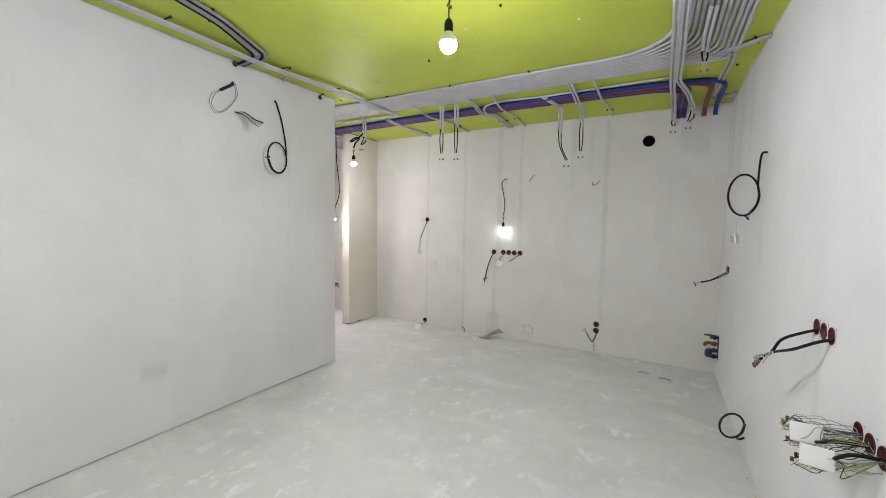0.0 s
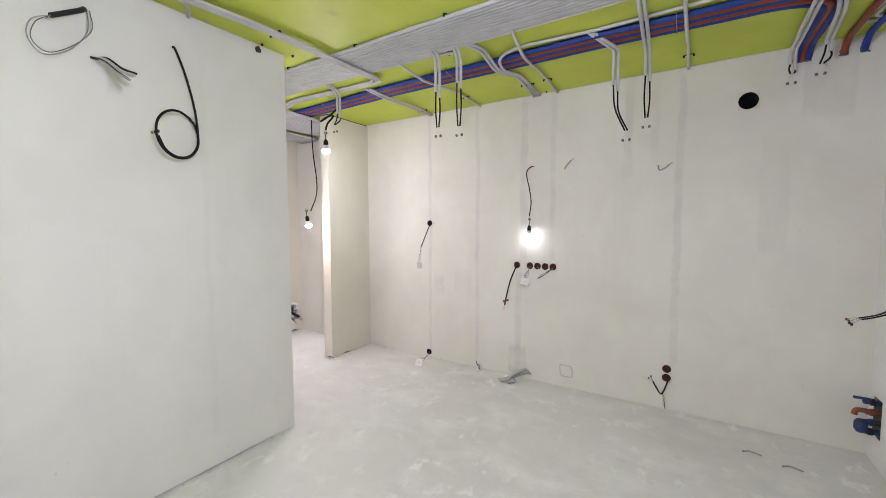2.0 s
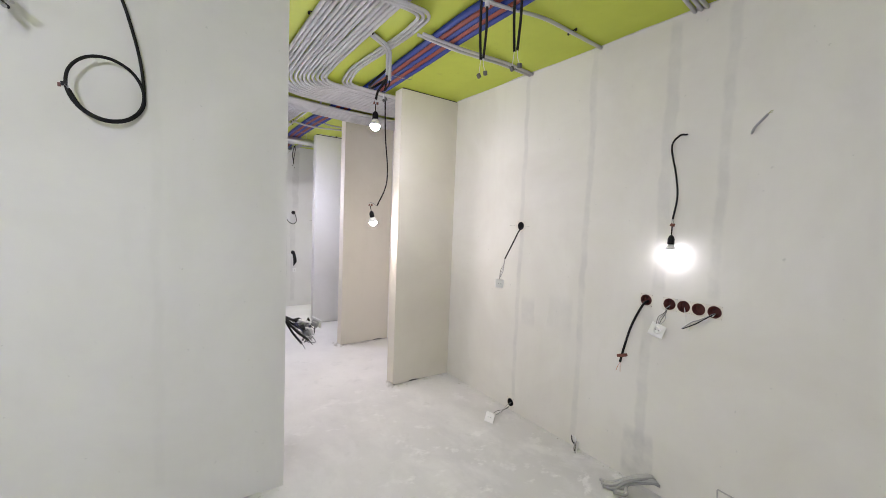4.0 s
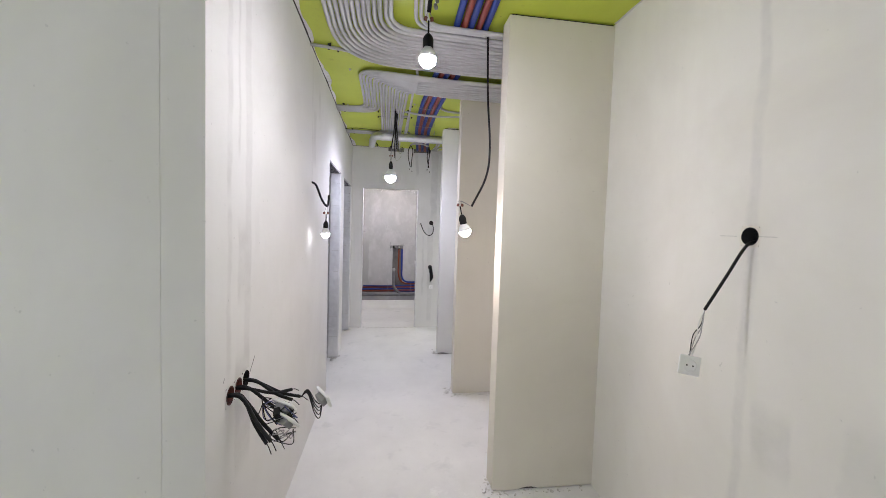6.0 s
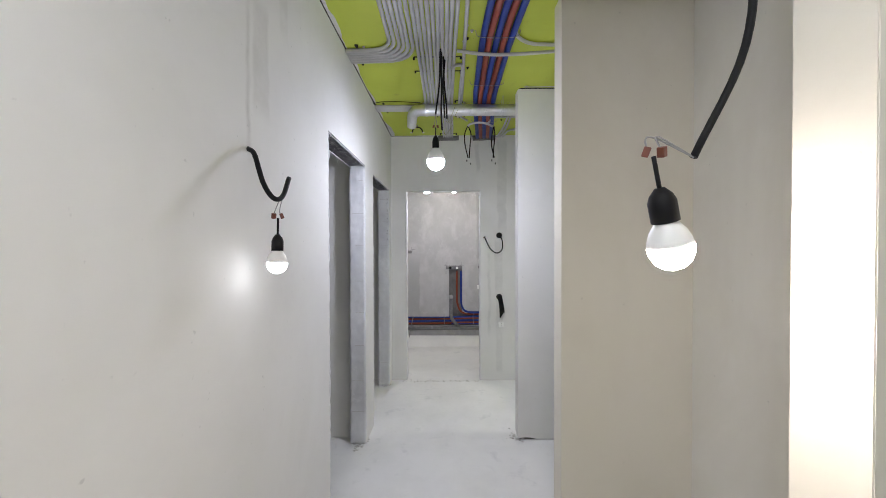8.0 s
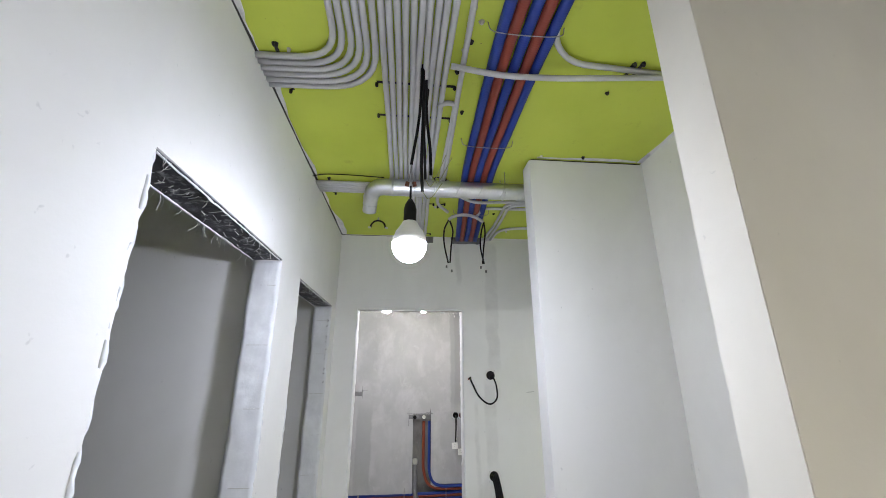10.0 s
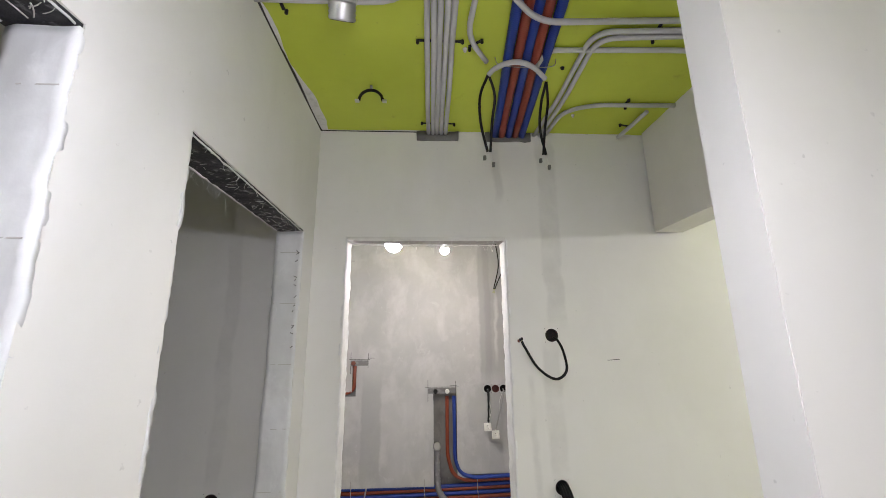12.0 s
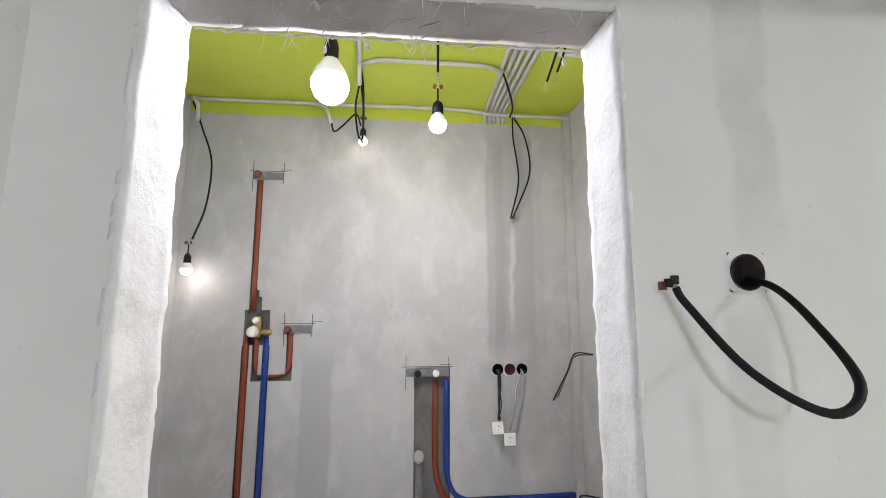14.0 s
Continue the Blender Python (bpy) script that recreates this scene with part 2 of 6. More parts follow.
tone = blend(TORN, ramp(TORN, noise_tex(TORN, 17.0, 8, 0.72, (1, 1, 1.7), 1.2), 0.66, 0.69), tone, (0.36, 0.355, 0.345))
finish(TORN, tone, None, ((noise_tex(TORN, 12.0, 7, 0.62), 0.45, 0.018), (noise_tex(TORN, 60.0, 5), 0.35, 0.003)))
STEEL = speckled("dirty_dark_steel", (0.035, 0.035, 0.04), (0.30, 0.30, 0.30), 24.0, 0.6, 0.3, 0.55, 0.68)
LIME, FLOOR = lime(), screed()
CONDUIT = ribbed("grey_corrugated_conduit", (0.54, 0.54, 0.54), 0.48, 0.006, 0.16)
RED = ribbed("red_pipe_sleeve", (0.25, 0.043, 0.021), 0.5, 0.009, 0.16)
BLUE = ribbed("blue_pipe_sleeve", (0.010, 0.037, 0.26), 0.5, 0.009, 0.16)
ORANGE = ribbed("orange_pipe_sleeve", (0.225, 0.042, 0.014), 0.5, 0.009, 0.16)
BLACK = mat("black_rubber", (0.008, 0.008, 0.009), 0.55)
DARKGREY = mat("dark_grey_rubber", (0.022, 0.022, 0.024), 0.6)
for rubber in (BLACK, DARKGREY):
    rubber.node_tree.nodes["Principled BSDF"].inputs["Specular IOR Level"].default_value = 0.22
TERMINAL = mat("grey_terminal_plastic", (0.13, 0.13, 0.125), 0.5)
VALVEBLUE = speckled("worn_blue_valve", (0.012, 0.035, 0.13), (0.02, 0.025, 0.04), 45.0, 0.5)
DULLCOPPER = speckled("dull_copper_pipe", (0.26, 0.085, 0.035), (0.10, 0.05, 0.03), 40.0, 0.45, 0.4)
CABLEGREY = mat("pale_grey_cable_sheath", (0.46, 0.46, 0.45), 0.5)
WIREGREY = mat("grey_wire", (0.32, 0.32, 0.31), 0.5)
WIREWHITE = mat("white_wire", (0.7, 0.7, 0.68), 0.5)
WIREGREEN = mat("yellow_green_wire", (0.34, 0.36, 0.16), 0.5)
WIREBLUE = mat("blue_wire", (0.06, 0.07, 0.2), 0.5)
COPPER = mat("bare_copper", (0.62, 0.36, 0.22), 0.35, 1.0)
BROWN = mat("brown_terminal_plastic", (0.16, 0.05, 0.03), 0.4)
CUPRED = speckled("red_box_plastic", (0.085, 0.014, 0.010), (0.03, 0.009, 0.008), 60.0, 0.5)
CUPDARK = speckled("dark_red_box_plastic", (0.008, 0.003, 0.003), (0.05, 0.008, 0.006), 34.0, 0.6, 0.0, 0.56, 0.62)
# near-black base carries the deep shade inside boxes and the vent
CUPSHADE = mat("shaded_hole_inside", (0.003, 0.003, 0.003), 1.0)
PLATE = mat("white_plate_plastic", (0.82, 0.82, 0.80), 0.3)
ZINC = mat("galvanised_sheet", (0.66, 0.67, 0.68), 0.38, 1.0)
finish(ZINC, blend(ZINC, ramp(ZINC, noise_tex(ZINC, 16.0, 5), 0.4, 0.7), (0.68, 0.69, 0.70), (0.58, 0.59, 0.60)))
BRASS = mat("brass_fitting", (0.55, 0.42, 0.18), 0.3, 1.0)
DRAIN = speckled("grey_drain_pipe", (0.17, 0.17, 0.175), (0.26, 0.26, 0.26), 20.0, 0.4)
DEBRIS = speckled("plaster_crumbs", (0.58, 0.565, 0.53), (0.36, 0.345, 0.32), 40.0, 0.95)
# near-black that puts the shade of open gaps and holes into the colour
GAP = mat("gap_shade", (0.05, 0.048, 0.045), 0.95)
PENCIL = mat("pencil_mark", (0.10, 0.10, 0.10), 0.9)


# ---- mesh helpers ----
def mesh_of(name, bm, material, shift=None):
    if shift is not None:
        bmesh.ops.translate(bm, verts=bm.verts, vec=-Vector(shift))
    me = bpy.data.meshes.new(name)
    bm.to_mesh(me)
    bm.free()
    me.materials.append(material)
    return me


def thing(name, at, label, category, group=""):
    ob = new(name)
    ob.empty_display_size = 0.05
    ob.location = at
    return tagged(ob, label, category, group)


def part(name, bm, material, parent, label=""):
    root = parent
    while root.parent:
        root = root.parent
    ob = new(name, mesh_of(name, bm, material, root.location))
    ob.parent = parent
    return tagged(ob, label)


def single(name, bm, material, label, category, group="", kind=""):
    pts = [v.co for v in bm.verts]
    at = Vector((sum(p.x for p in pts) / len(pts), sum(p.y for p in pts) / len(pts), min(p.z for p in pts)))
    if kind == "structure":
        at = Vector((0, 0, 0))
    ob = new(name, mesh_of(name, bm, material, at))
    ob.location = at
    return tagged(ob, label, category, group, kind)


def box(bm, lo, hi, m=None):
    v = [Vector((x, y, z)) for z in (lo[2], hi[2]) for y in (lo[1], hi[1]) for x in (lo[0], hi[0])]
    v = [bm.verts.new(m @ p if m else p) for p in v]
    for f in ((0, 2, 3, 1), (4, 5, 7, 6), (0, 1, 5, 4), (2, 6, 7, 3), (0, 4, 6, 2), (1, 3, 7, 5)):
        bm.faces.new([v[i] for i in f])
    return bm


def block(lo, hi, m=None, bevel=0.0):
    bm = box(bmesh.new(), lo, hi, m)
    if bevel:
        bmesh.ops.bevel(bm, geom=bm.edges[:], offset=bevel, segments=2, affect="EDGES", profile=0.5)
    return bm


def smooth(pts, n=6):
    """A soft curve through a few points."""
    p = [Vector(q) for q in pts]
    p = [2 * p[0] - p[1]] + p + [2 * p[-1] - p[-2]]
    out = []
    for i in range(1, len(p) - 2):
        a, b, c, d = p[i - 1:i + 3]
        for k in range(n):
            t = k / n
            out.append(0.5 * ((2 * b) + (c - a) * t + (2 * a - 5 * b + 4 * c - d) * t * t + (3 * b - a - 3 * c + d) * t ** 3))
    return out + [p[-2]]


def route(pts, r=0.08, n=6):
    """Straight runs with bends of radius r."""
    p = [Vector(q) for q in pts]
    out = [p[0]]
    for a, b, c in zip(p, p[1:], p[2:]):
        u, w = (a - b), (c - b)
        d = min(r, 0.49 * u.length, 0.49 * w.length)
        s, e = b + u.normalized() * d, b + w.normalized() * d
        out += [(s * (1 - t) + b * t) * (1 - t) + (b * (1 - t) + e * t) * t for t in (k / n for k in range(n + 1))]
    return out + [p[-1]]


def tube(bm, pts, r, sides=8):
    """A swept tube; r may be one number or one for each point. The UV's u is the length in metres."""
    p = [Vector(q) for q in pts]
    uvl = bm.loops.layers.uv.verify()
    rs = r if isinstance(r, (list, tuple)) else [r] * len(p)
    side, rings, run, runs = None, [], 0.0, []
    for i, q in enumerate(p):
        d = (p[min(i + 1, len(p) - 1)] - p[max(i - 1, 0)]).normalized()
        if side is None:
            side = d.orthogonal().normalized()
        side = (side - d * side.dot(d)).normalized()
        up = d.cross(side)
        rings.append([bm.verts.new(q + rs[i] * (math.cos(a) * side + math.sin(a) * up)) for a in (2 * math.pi * k / sides for k in range(sides))])
        run += (q - p[i - 1]).length if i else 0
        runs.append(run)
    for i in range(len(rings) - 1):
        for k in range(sides):
            f = bm.faces.new((rings[i][k], rings[i][(k + 1) % sides], rings[i + 1][(k + 1) % sides], rings[i + 1][k]))
            f.smooth = True
            for l, (u, v) in zip(f.loops, ((runs[i], k), (runs[i], k + 1), (runs[i + 1], k + 1), (runs[i + 1], k))):
                l[uvl].uv = (u, v / sides)
    bm.faces.new(rings[0][::-1])
    bm.faces.new(rings[-1])
    return bm


def cable(pts, r, sides=8, n=6):
    return tube(bmesh.new(), smooth(pts, n), r, sides)


def lathe(bm, profile, m, segs=16):
    """Revolves (radius, height) pairs about the z axis of the pose m."""
    rings = [[bm.verts.new(m @ Vector((r * math.cos(a), r * math.sin(a), z))) for a in (2 * math.pi * k / segs for k in range(segs))] for r, z in profile]
    for a, b in zip(rings, rings[1:]):
        for k in range(segs):
            bm.faces.new((a[k], a[(k + 1) % segs], b[(k + 1) % segs], b[k])).smooth = True
    bm.faces.new(rings[0][::-1])
    bm.faces.new(rings[-1])
    return bm


def rough_up(bm, amount, scale, seed=0.0):
    for v in bm.verts:
        d = noise.noise_vector(v.co * scale + Vector((seed, 0, 0)))
        v.co += amount * Vector(d)
    return bm


# ---- the plan ----
H = 2.695
Y_N, Y_S, X_E, X_W, X_END, X_B = 4.757, 2.985, 0.73, -2.715, -7.388, -9.0


def on(wall, u, z, d=0.0):
    """The point d metres before a wall, at u along it."""
    return Vector({"N": (u, Y_N - d, z), "S": (u, Y_S + d, z), "E": (X_E - d, u, z), "W": (X_W + 0.003 - 0.012 * max(0.0, u) + d, u - 0.025, z), "X": (X_END + d, u, z), "B": (X_B + d, u, z)}[wall])


def panel(name, wall, u0, u1, thick, cuts, material, label, recess=None):
    """A wall with openings (depth None) and recesses (depth in metres) cut into its face."""
    us = sorted({u0, u1, *(c[0] for c in cuts), *(c[1] for c in cuts)})
    zs = sorted({0.0, H, *(c[2] for c in cuts), *(c[3] for c in cuts)})
    depth = {}
    for i in range(len(us) - 1):
        for j in range(len(zs) - 1):
            u, z = (us[i] + us[i + 1]) / 2, (zs[j] + zs[j + 1]) / 2
            depth[i, j] = 0.0
            for a, b, c, d, e in cuts:
                if a < u < b and c < z < d:
                    depth[i, j] = thick if e is None else e
    bm = bmesh.new()

    def quad(*ps, inner=False):
        f = bm.faces.new([bm.verts.new(on(wall, u, z, -d)) for u, z, d in ps])
        f.material_index = 1 if inner and recess else 0

    for (i, j), d in depth.items():
        a, b, c, e = us[i], us[i + 1], zs[j], zs[j + 1]
        if d < thick:
            quad((a, c, d), (b, c, d), (b, e, d), (a, e, d), inner=d > 0)
            quad((a, c, thick), (a, e, thick), (b, e, thick), (b, c, thick))
        o = depth.get((i + 1, j), thick)
        if abs(o - d) > 1e-6:
            quad((b, c, min(o, d)), (b, e, min(o, d)), (b, e, max(o, d)), (b, c, max(o, d)), inner=max(o, d) < thick)
        o = depth.get((i, j + 1), thick)
        if abs(o - d) > 1e-6:
            quad((a, e, min(o, d)), (b, e, min(o, d)), (b, e, max(o, d)), (a, e, max(o, d)), inner=max(o, d) < thick)
        if i == 0 and d < thick:
            quad((a, c, d), (a, e, d), (a, e, thick), (a, c, thick))
    bmesh.ops.remove_doubles(bm, verts=bm.verts, dist=1e-5)
    bmesh.ops.recalc_face_normals(bm, faces=bm.faces)
    ob = single(name, bm, material, label, "wall", kind="structure")
    if recess:
        ob.data.materials.append(recess)
    return ob


SOCK = 0.034
ROW_N = [(-1.695, 1.108), (-1.565, 1.108), (-1.492, 1.108), (-1.419, 1.108), (-1.345, 1.108)]
SOCKETS = {
    "N": ROW_N + [(-2.72, 1.515), (-0.41, 0.335), (-0.41, 0.262), (-2.735, 0.062)],
    "S": [(-2.93, 0.914), (-3.005, 0.914), (-3.08, 0.914)],
    "E": [(1.91, 1.10), (1.985, 1.10), (2.06, 1.10), (1.50, 0.87), (1.575, 0.87), (1.65, 0.87), (4.36, 1.10), (4.28, 1.10)],
    "X": [(4.17, 1.60), (4.17, 0.925), (2.62, 0.91)],
    "B": [(4.10, 1.155), (4.17, 1.155), (4.24, 1.155)],
}


def sock_cuts(wall):
    return [(u - SOCK, u + SOCK, z - SOCK, z + SOCK, 0.045) for u, z in SOCKETS[wall]]


# ---- floor and ceiling ----
single("floor", block((-9.2, -4.1, -0.12), (0.9, 8.2, 0)), FLOOR, "dusty pale grey concrete screed floor with white plaster smears", "floor", kind="structure")
single("ceiling", block((-9.2, -4.1, H), (0.9, 8.2, H + 0.12)), LIME, "lime green primed ceiling behind grey conduits", "ceiling", kind="structure")

# ---- walls ----
wall_north = panel("wall_north", "N", -7.37, X_E, 0.15, [(-7.37, -6.15, 0.0, 2.125, None), (-0.03, 0.09, 2.32, 2.44, 0.12)] + sock_cuts("N"), KITCHEN, "cream plastered kitchen wall with filled cable chases", RAW)
panel("wall_east", "E", -4.0, 4.757, 0.15, sock_cuts("E") + [(4.56, 4.68, 0.18, 0.42, 0.09)], EAST_PLASTER, "white plastered wall with dangling cables and sockets", RAW)
wall_south = panel("wall_south", "S", -7.388, -2.749, 0.12, [(-6.031, -5.142, 0.0, 2.100, None), (-7.225, -6.338, 0.0, 2.087, None)] + sock_cuts("S"), CORRIDOR_PLASTER,
                   "white plastered corridor wall with two doorways", RAW)
wall_end = panel("wall_end", "X", -0.1, 8.1, 0.13, [(3.146, 3.964, 0.0, 2.098, None)] + sock_cuts("X"), END_PLASTER, "white plastered end wall with bathroom doorway", RAW)
wall_bath = panel("wall_bath", "B", 2.32, 4.57, 0.1, [(3.628, 3.826, 0.455, 1.17, 0.045), (2.32, 3.628, 0.268, 0.40, 0.06), (3.628, 4.57, 0.268, 0.455, 0.06), (3.93, 4.57, 0.455, 0.485, 0.05), (2.698, 2.832, 1.30, 1.49, 0.04), (2.753, 2.785, 1.49, 1.56, 0.03), (2.753, 2.768, 1.56, 1.60, 0.03), (2.748, 2.782, 1.145, 1.30, 0.035), (2.748, 2.962, 1.11, 1.145, 0.035),
                  (2.928, 2.962, 1.145, 1.38, 0.035), (2.717, 2.753, 1.49, 2.25, 0.03), (2.692, 2.732, 0.40, 1.30, 0.03), (2.802, 2.838, 0.40, 1.11, 0.03), (2.802, 2.838, 1.145, 1.30, 0.03)] + sock_cuts("B"), GREY_BANDS, "grey trowelled bathroom wall with open pipe chases", RAW)


def leaning(lo, hi, y0, y1, z0, z1):
    """A wall whose face runs from x = lo at y0 to x = hi at y1, slightly out of square."""
    bm = box(bmesh.new(), (-2.90, y0, z0), (-2.70, y1, z1))
    for v in bm.verts:
        if v.co.x > -2.8:
            v.co.x = lo if v.co.y < (y0 + y1) / 2 else hi
    return bm


single("wall_west", leaning(-2.681, -2.748, -4.0, 2.866, 0.007, H - 0.0025), PARTITION, "smooth white plastered partition with cable stubs", "wall", kind="structure")
# added dark core: paints the shadow in the partition's open foot joint
single("wall_west_core", leaning(-2.696, -2.759, -4.0, 2.866, 0.0, H), GAP, "dark core giving the shade in the open foot joint of the white partition", "joint", kind="structure")
single("wall_living", block((-2.9, -4.12, 0), (X_E + 0.15, -4.0, H)), WHITE, "white plastered wall behind", "wall", kind="structure")
single("wall_side_back", block((-7.388, -0.1, 0), (-2.9, 0.0, H)), WHITE, "white plastered rear wall of the side rooms", "wall", kind="structure")
single("wall_partition", block((-6.25, 0.0, 0), (-6.13, 2.864, H)), WHITE, "pale plastered partition between the side rooms", "wall", kind="structure")
single("wall_bath_side_1", block((-9.1, 2.22, 0), (-7.519, 2.32, H)), GREY, "grey plastered bathroom side wall", "wall", kind="structure")
single("wall_bath_side_2", block((-9.1, 4.57, 0), (-7.519, 4.67, H)), GREY, "grey plastered bathroom side wall with a corner bead", "wall", kind="structure")
single("wall_far_1", block((-7.388, 8.1, 0), (-4.9, 8.2, H)), WHITE, "white wall of the room behind the beam", "wall", kind="structure")
single("wall_far_2", block((-5.0, 4.91, 0), (-4.9, 8.1, H)), WHITE, "white side wall of the room behind the beam", "wall", kind="structure")
bm = bmesh.new()
foot = [[bm.verts.new((X_B + d, y, z)) for d, z in ((0.0, 0.0), (0.0, 0.112), (0.03, 0.108), (0.22, 0.0))] for y in (2.32, 4.57)]
for k in range(4):
    bm.faces.new((foot[0][k], foot[0][(k + 1) % 4], foot[1][(k + 1) % 4], foot[1][k]))
bm.faces.new(foot[0][::-1])
bm.faces.new(foot[1])
single("bath_ledge", bm, FLOOR, "pale dusty screed fillet at the foot of the bathroom wall", "ledge", kind="structure")

for x0, x1, m, lab in ((-3.752, -3.63, CREAM, "cream plastered closet fin beside the kitchen wall"), (-5.092, -4.968, CREAM, "cream plastered closet fin with a white end"),
                       (-6.205, -6.092, WHITE, "white plastered closet fin under the ceiling duct")):
    bm = block((x0, 4.14, 0.004), (x1, Y_N + 0.03, H - 0.012))
    bmesh.ops.bevel(bm, geom=[e for e in bm.edges if abs(e.verts[0].co.z - e.verts[1].co.z) > 1], offset=0.0015, segments=2, affect="EDGES")
    for axis, lo, hi in ((0, x0, x1), (1, 4.14, Y_N)):
        for k in range(1, int((hi - lo) / 0.03)):
            co, no = [0, 0, 0], [0, 0, 0]
            co[axis], no[axis] = lo + 0.03 * k, 1
            bmesh.ops.bisect_plane(bm, geom=bm.verts[:] + bm.edges[:] + bm.faces[:], plane_co=co, plane_no=no)
    for v in bm.verts:
        if v.co.z < 0.1:
            v.co.z += 0.034 * max(0.0, noise.noise(Vector((v.co.x * 7 + x0, v.co.y * 7, 0.5)))) + 0.006 * abs(noise.noise(v.co * 31))
    single("fin_wall", bm, m, lab, "wall", kind="structure")
    # added dark core: paints the shadow in the fin's gaps at floor and ceiling
    single("fin_shade_core", block((x0 + 0.012, 4.155, 0), (x1 - 0.012, Y_N, H)), GAP, "dark core giving the shade in the open joints at the closet fin's ends", "joint", kind="structure")
single("corner_bead", block((-9.0, 4.525, 0.0), (-8.955, 4.57, H), None, 0.004), GREY, "grey plastered pipe casing in the bathroom corner", "bead", kind="structure")


# ---- doorways: rough reveals and lintels ----
def rough_slab(lo, hi, cell, amount, seed):
    """A slab with a fine grid on its faces, roughened like torn plaster."""
    bm = block(lo, hi)
    for axis in range(3):
        n = int((hi[axis] - lo[axis]) / cell)
        for k in range(1, n):
            co, no = [0, 0, 0], [0, 0, 0]
            co[axis], no[axis] = lo[axis] + k * (hi[axis] - lo[axis]) / n, 1
            bmesh.ops.bisect_plane(bm, geom=bm.verts[:] + bm.edges[:] + bm.faces[:], plane_co=co, plane_no=no)
    rough_up(bm, amount, 14.0, seed)
    rough_up(bm, amount * 0.7, 45.0, seed + 3)
    rough_up(bm, amount * 0.45, 110.0, seed + 5)
    for f in bm.faces:
        f.smooth = True
    return bm


def doorway(parent, wall, u0, u1, top, thick, jamb, lintel, jlabel, llabel, amount, joints, cell=0.03, slope=0.0):
    for n, (u, w) in enumerate(((u0 - 0.013, 0.013), (u1, 0.013))):
        a, b = on(wall, u, 0.002, -0.0005), on(wall, u + w, top - 0.004, -thick - 0.001)
        lo, hi = [min(s, t) for s, t in zip(a, b)], [max(s, t) for s, t in zip(a, b)]
        reveal = part("reveal", rough_slab(lo, hi, cell, amount * 0.8, u * 3.1), jamb, parent, jlabel)
        if joints:
            for z in (0.24, 0.49, 0.74, 0.99, 1.24, 1.49, 1.74, 1.99):
                z += 0.01 * math.sin(9 * z + u)
                uu = u + 0.0138 if n == 0 else u - 0.0008
                a, b = on(wall, min(uu, uu + 0.001), z - 0.0012, -0.012), on(wall, uu + 0.001, z + 0.0012, -thick * random.uniform(0.5, 0.95))
                lo, hi = [min(s, t) for s, t in zip(a, b)], [max(s, t) for s, t in zip(a, b)]
                part("joint", block(lo, hi), FILLER, reveal)
    a, b = on(wall, u0 - 0.013, top, -0.006), on(wall, u1 + 0.013, top + 0.014, -thick - 0.002)
    lo, hi = [min(s, t) for s, t in zip(a, b)], [max(s, t) for s, t in zip(a, b)]
    bm = rough_slab(lo, hi, cell, amount * 0.7, u0 * 1.7)
    for v in bm.verts:
        if v.co.z < top + 0.007:
            v.co.z -= slope * (v.co.x - lo[0]) / (hi[0] - lo[0])
    lin = part("lintel", bm, lintel, parent, llabel)
    return lin


lintel_1 = doorway(wall_south, "S", -6.026, -5.147, 2.095, 0.12, BLOCK, STEEL, "pale aerated block reveal", "dark steel lintel with plaster drips", 0.0065, True, 0.016)
lintel_2 = doorway(wall_south, "S", -7.22, -6.343, 2.082, 0.12, BLOCK, STEEL, "pale aerated block reveal", "dark steel lintel with plaster drips", 0.006, True, 0.016)
for k in range(13):
    # chisel nicks along the edge of the far doorway's reveal
    z = 1.99 - 0.11 * (k // 3) - 0.025 * (k % 3) + random.uniform(-0.014, 0.014)
    n = random.uniform(0.004, 0.009)
    part("nick", block((-0.001, -n, -0.0013), (0.001, n, 0.0013), Matrix.Translation((-7.2165, 2.966 + random.uniform(-0.004, 0.004), z)) @ pose(0, 0, 0, random.choice((-35, 30, 48)) + random.uniform(-14, 14), 0, 0)), GAP, wall_south)
lintel_3 = doorway(wall_end, "X", 3.152, 3.958, 2.093, 0.13, TORN, CONCRETE, "lumpy white plaster reveal", "grey brown concrete lintel underside", 0.0048, False, 0.016, 0.014)
part("plaster_edge", rough_slab(on("X", 3.147, 2.080, -0.008), on("X", 3.963, 2.0985, -0.0004), 0.016, 0.0012, 4.0), END_PLASTER, wall_end)


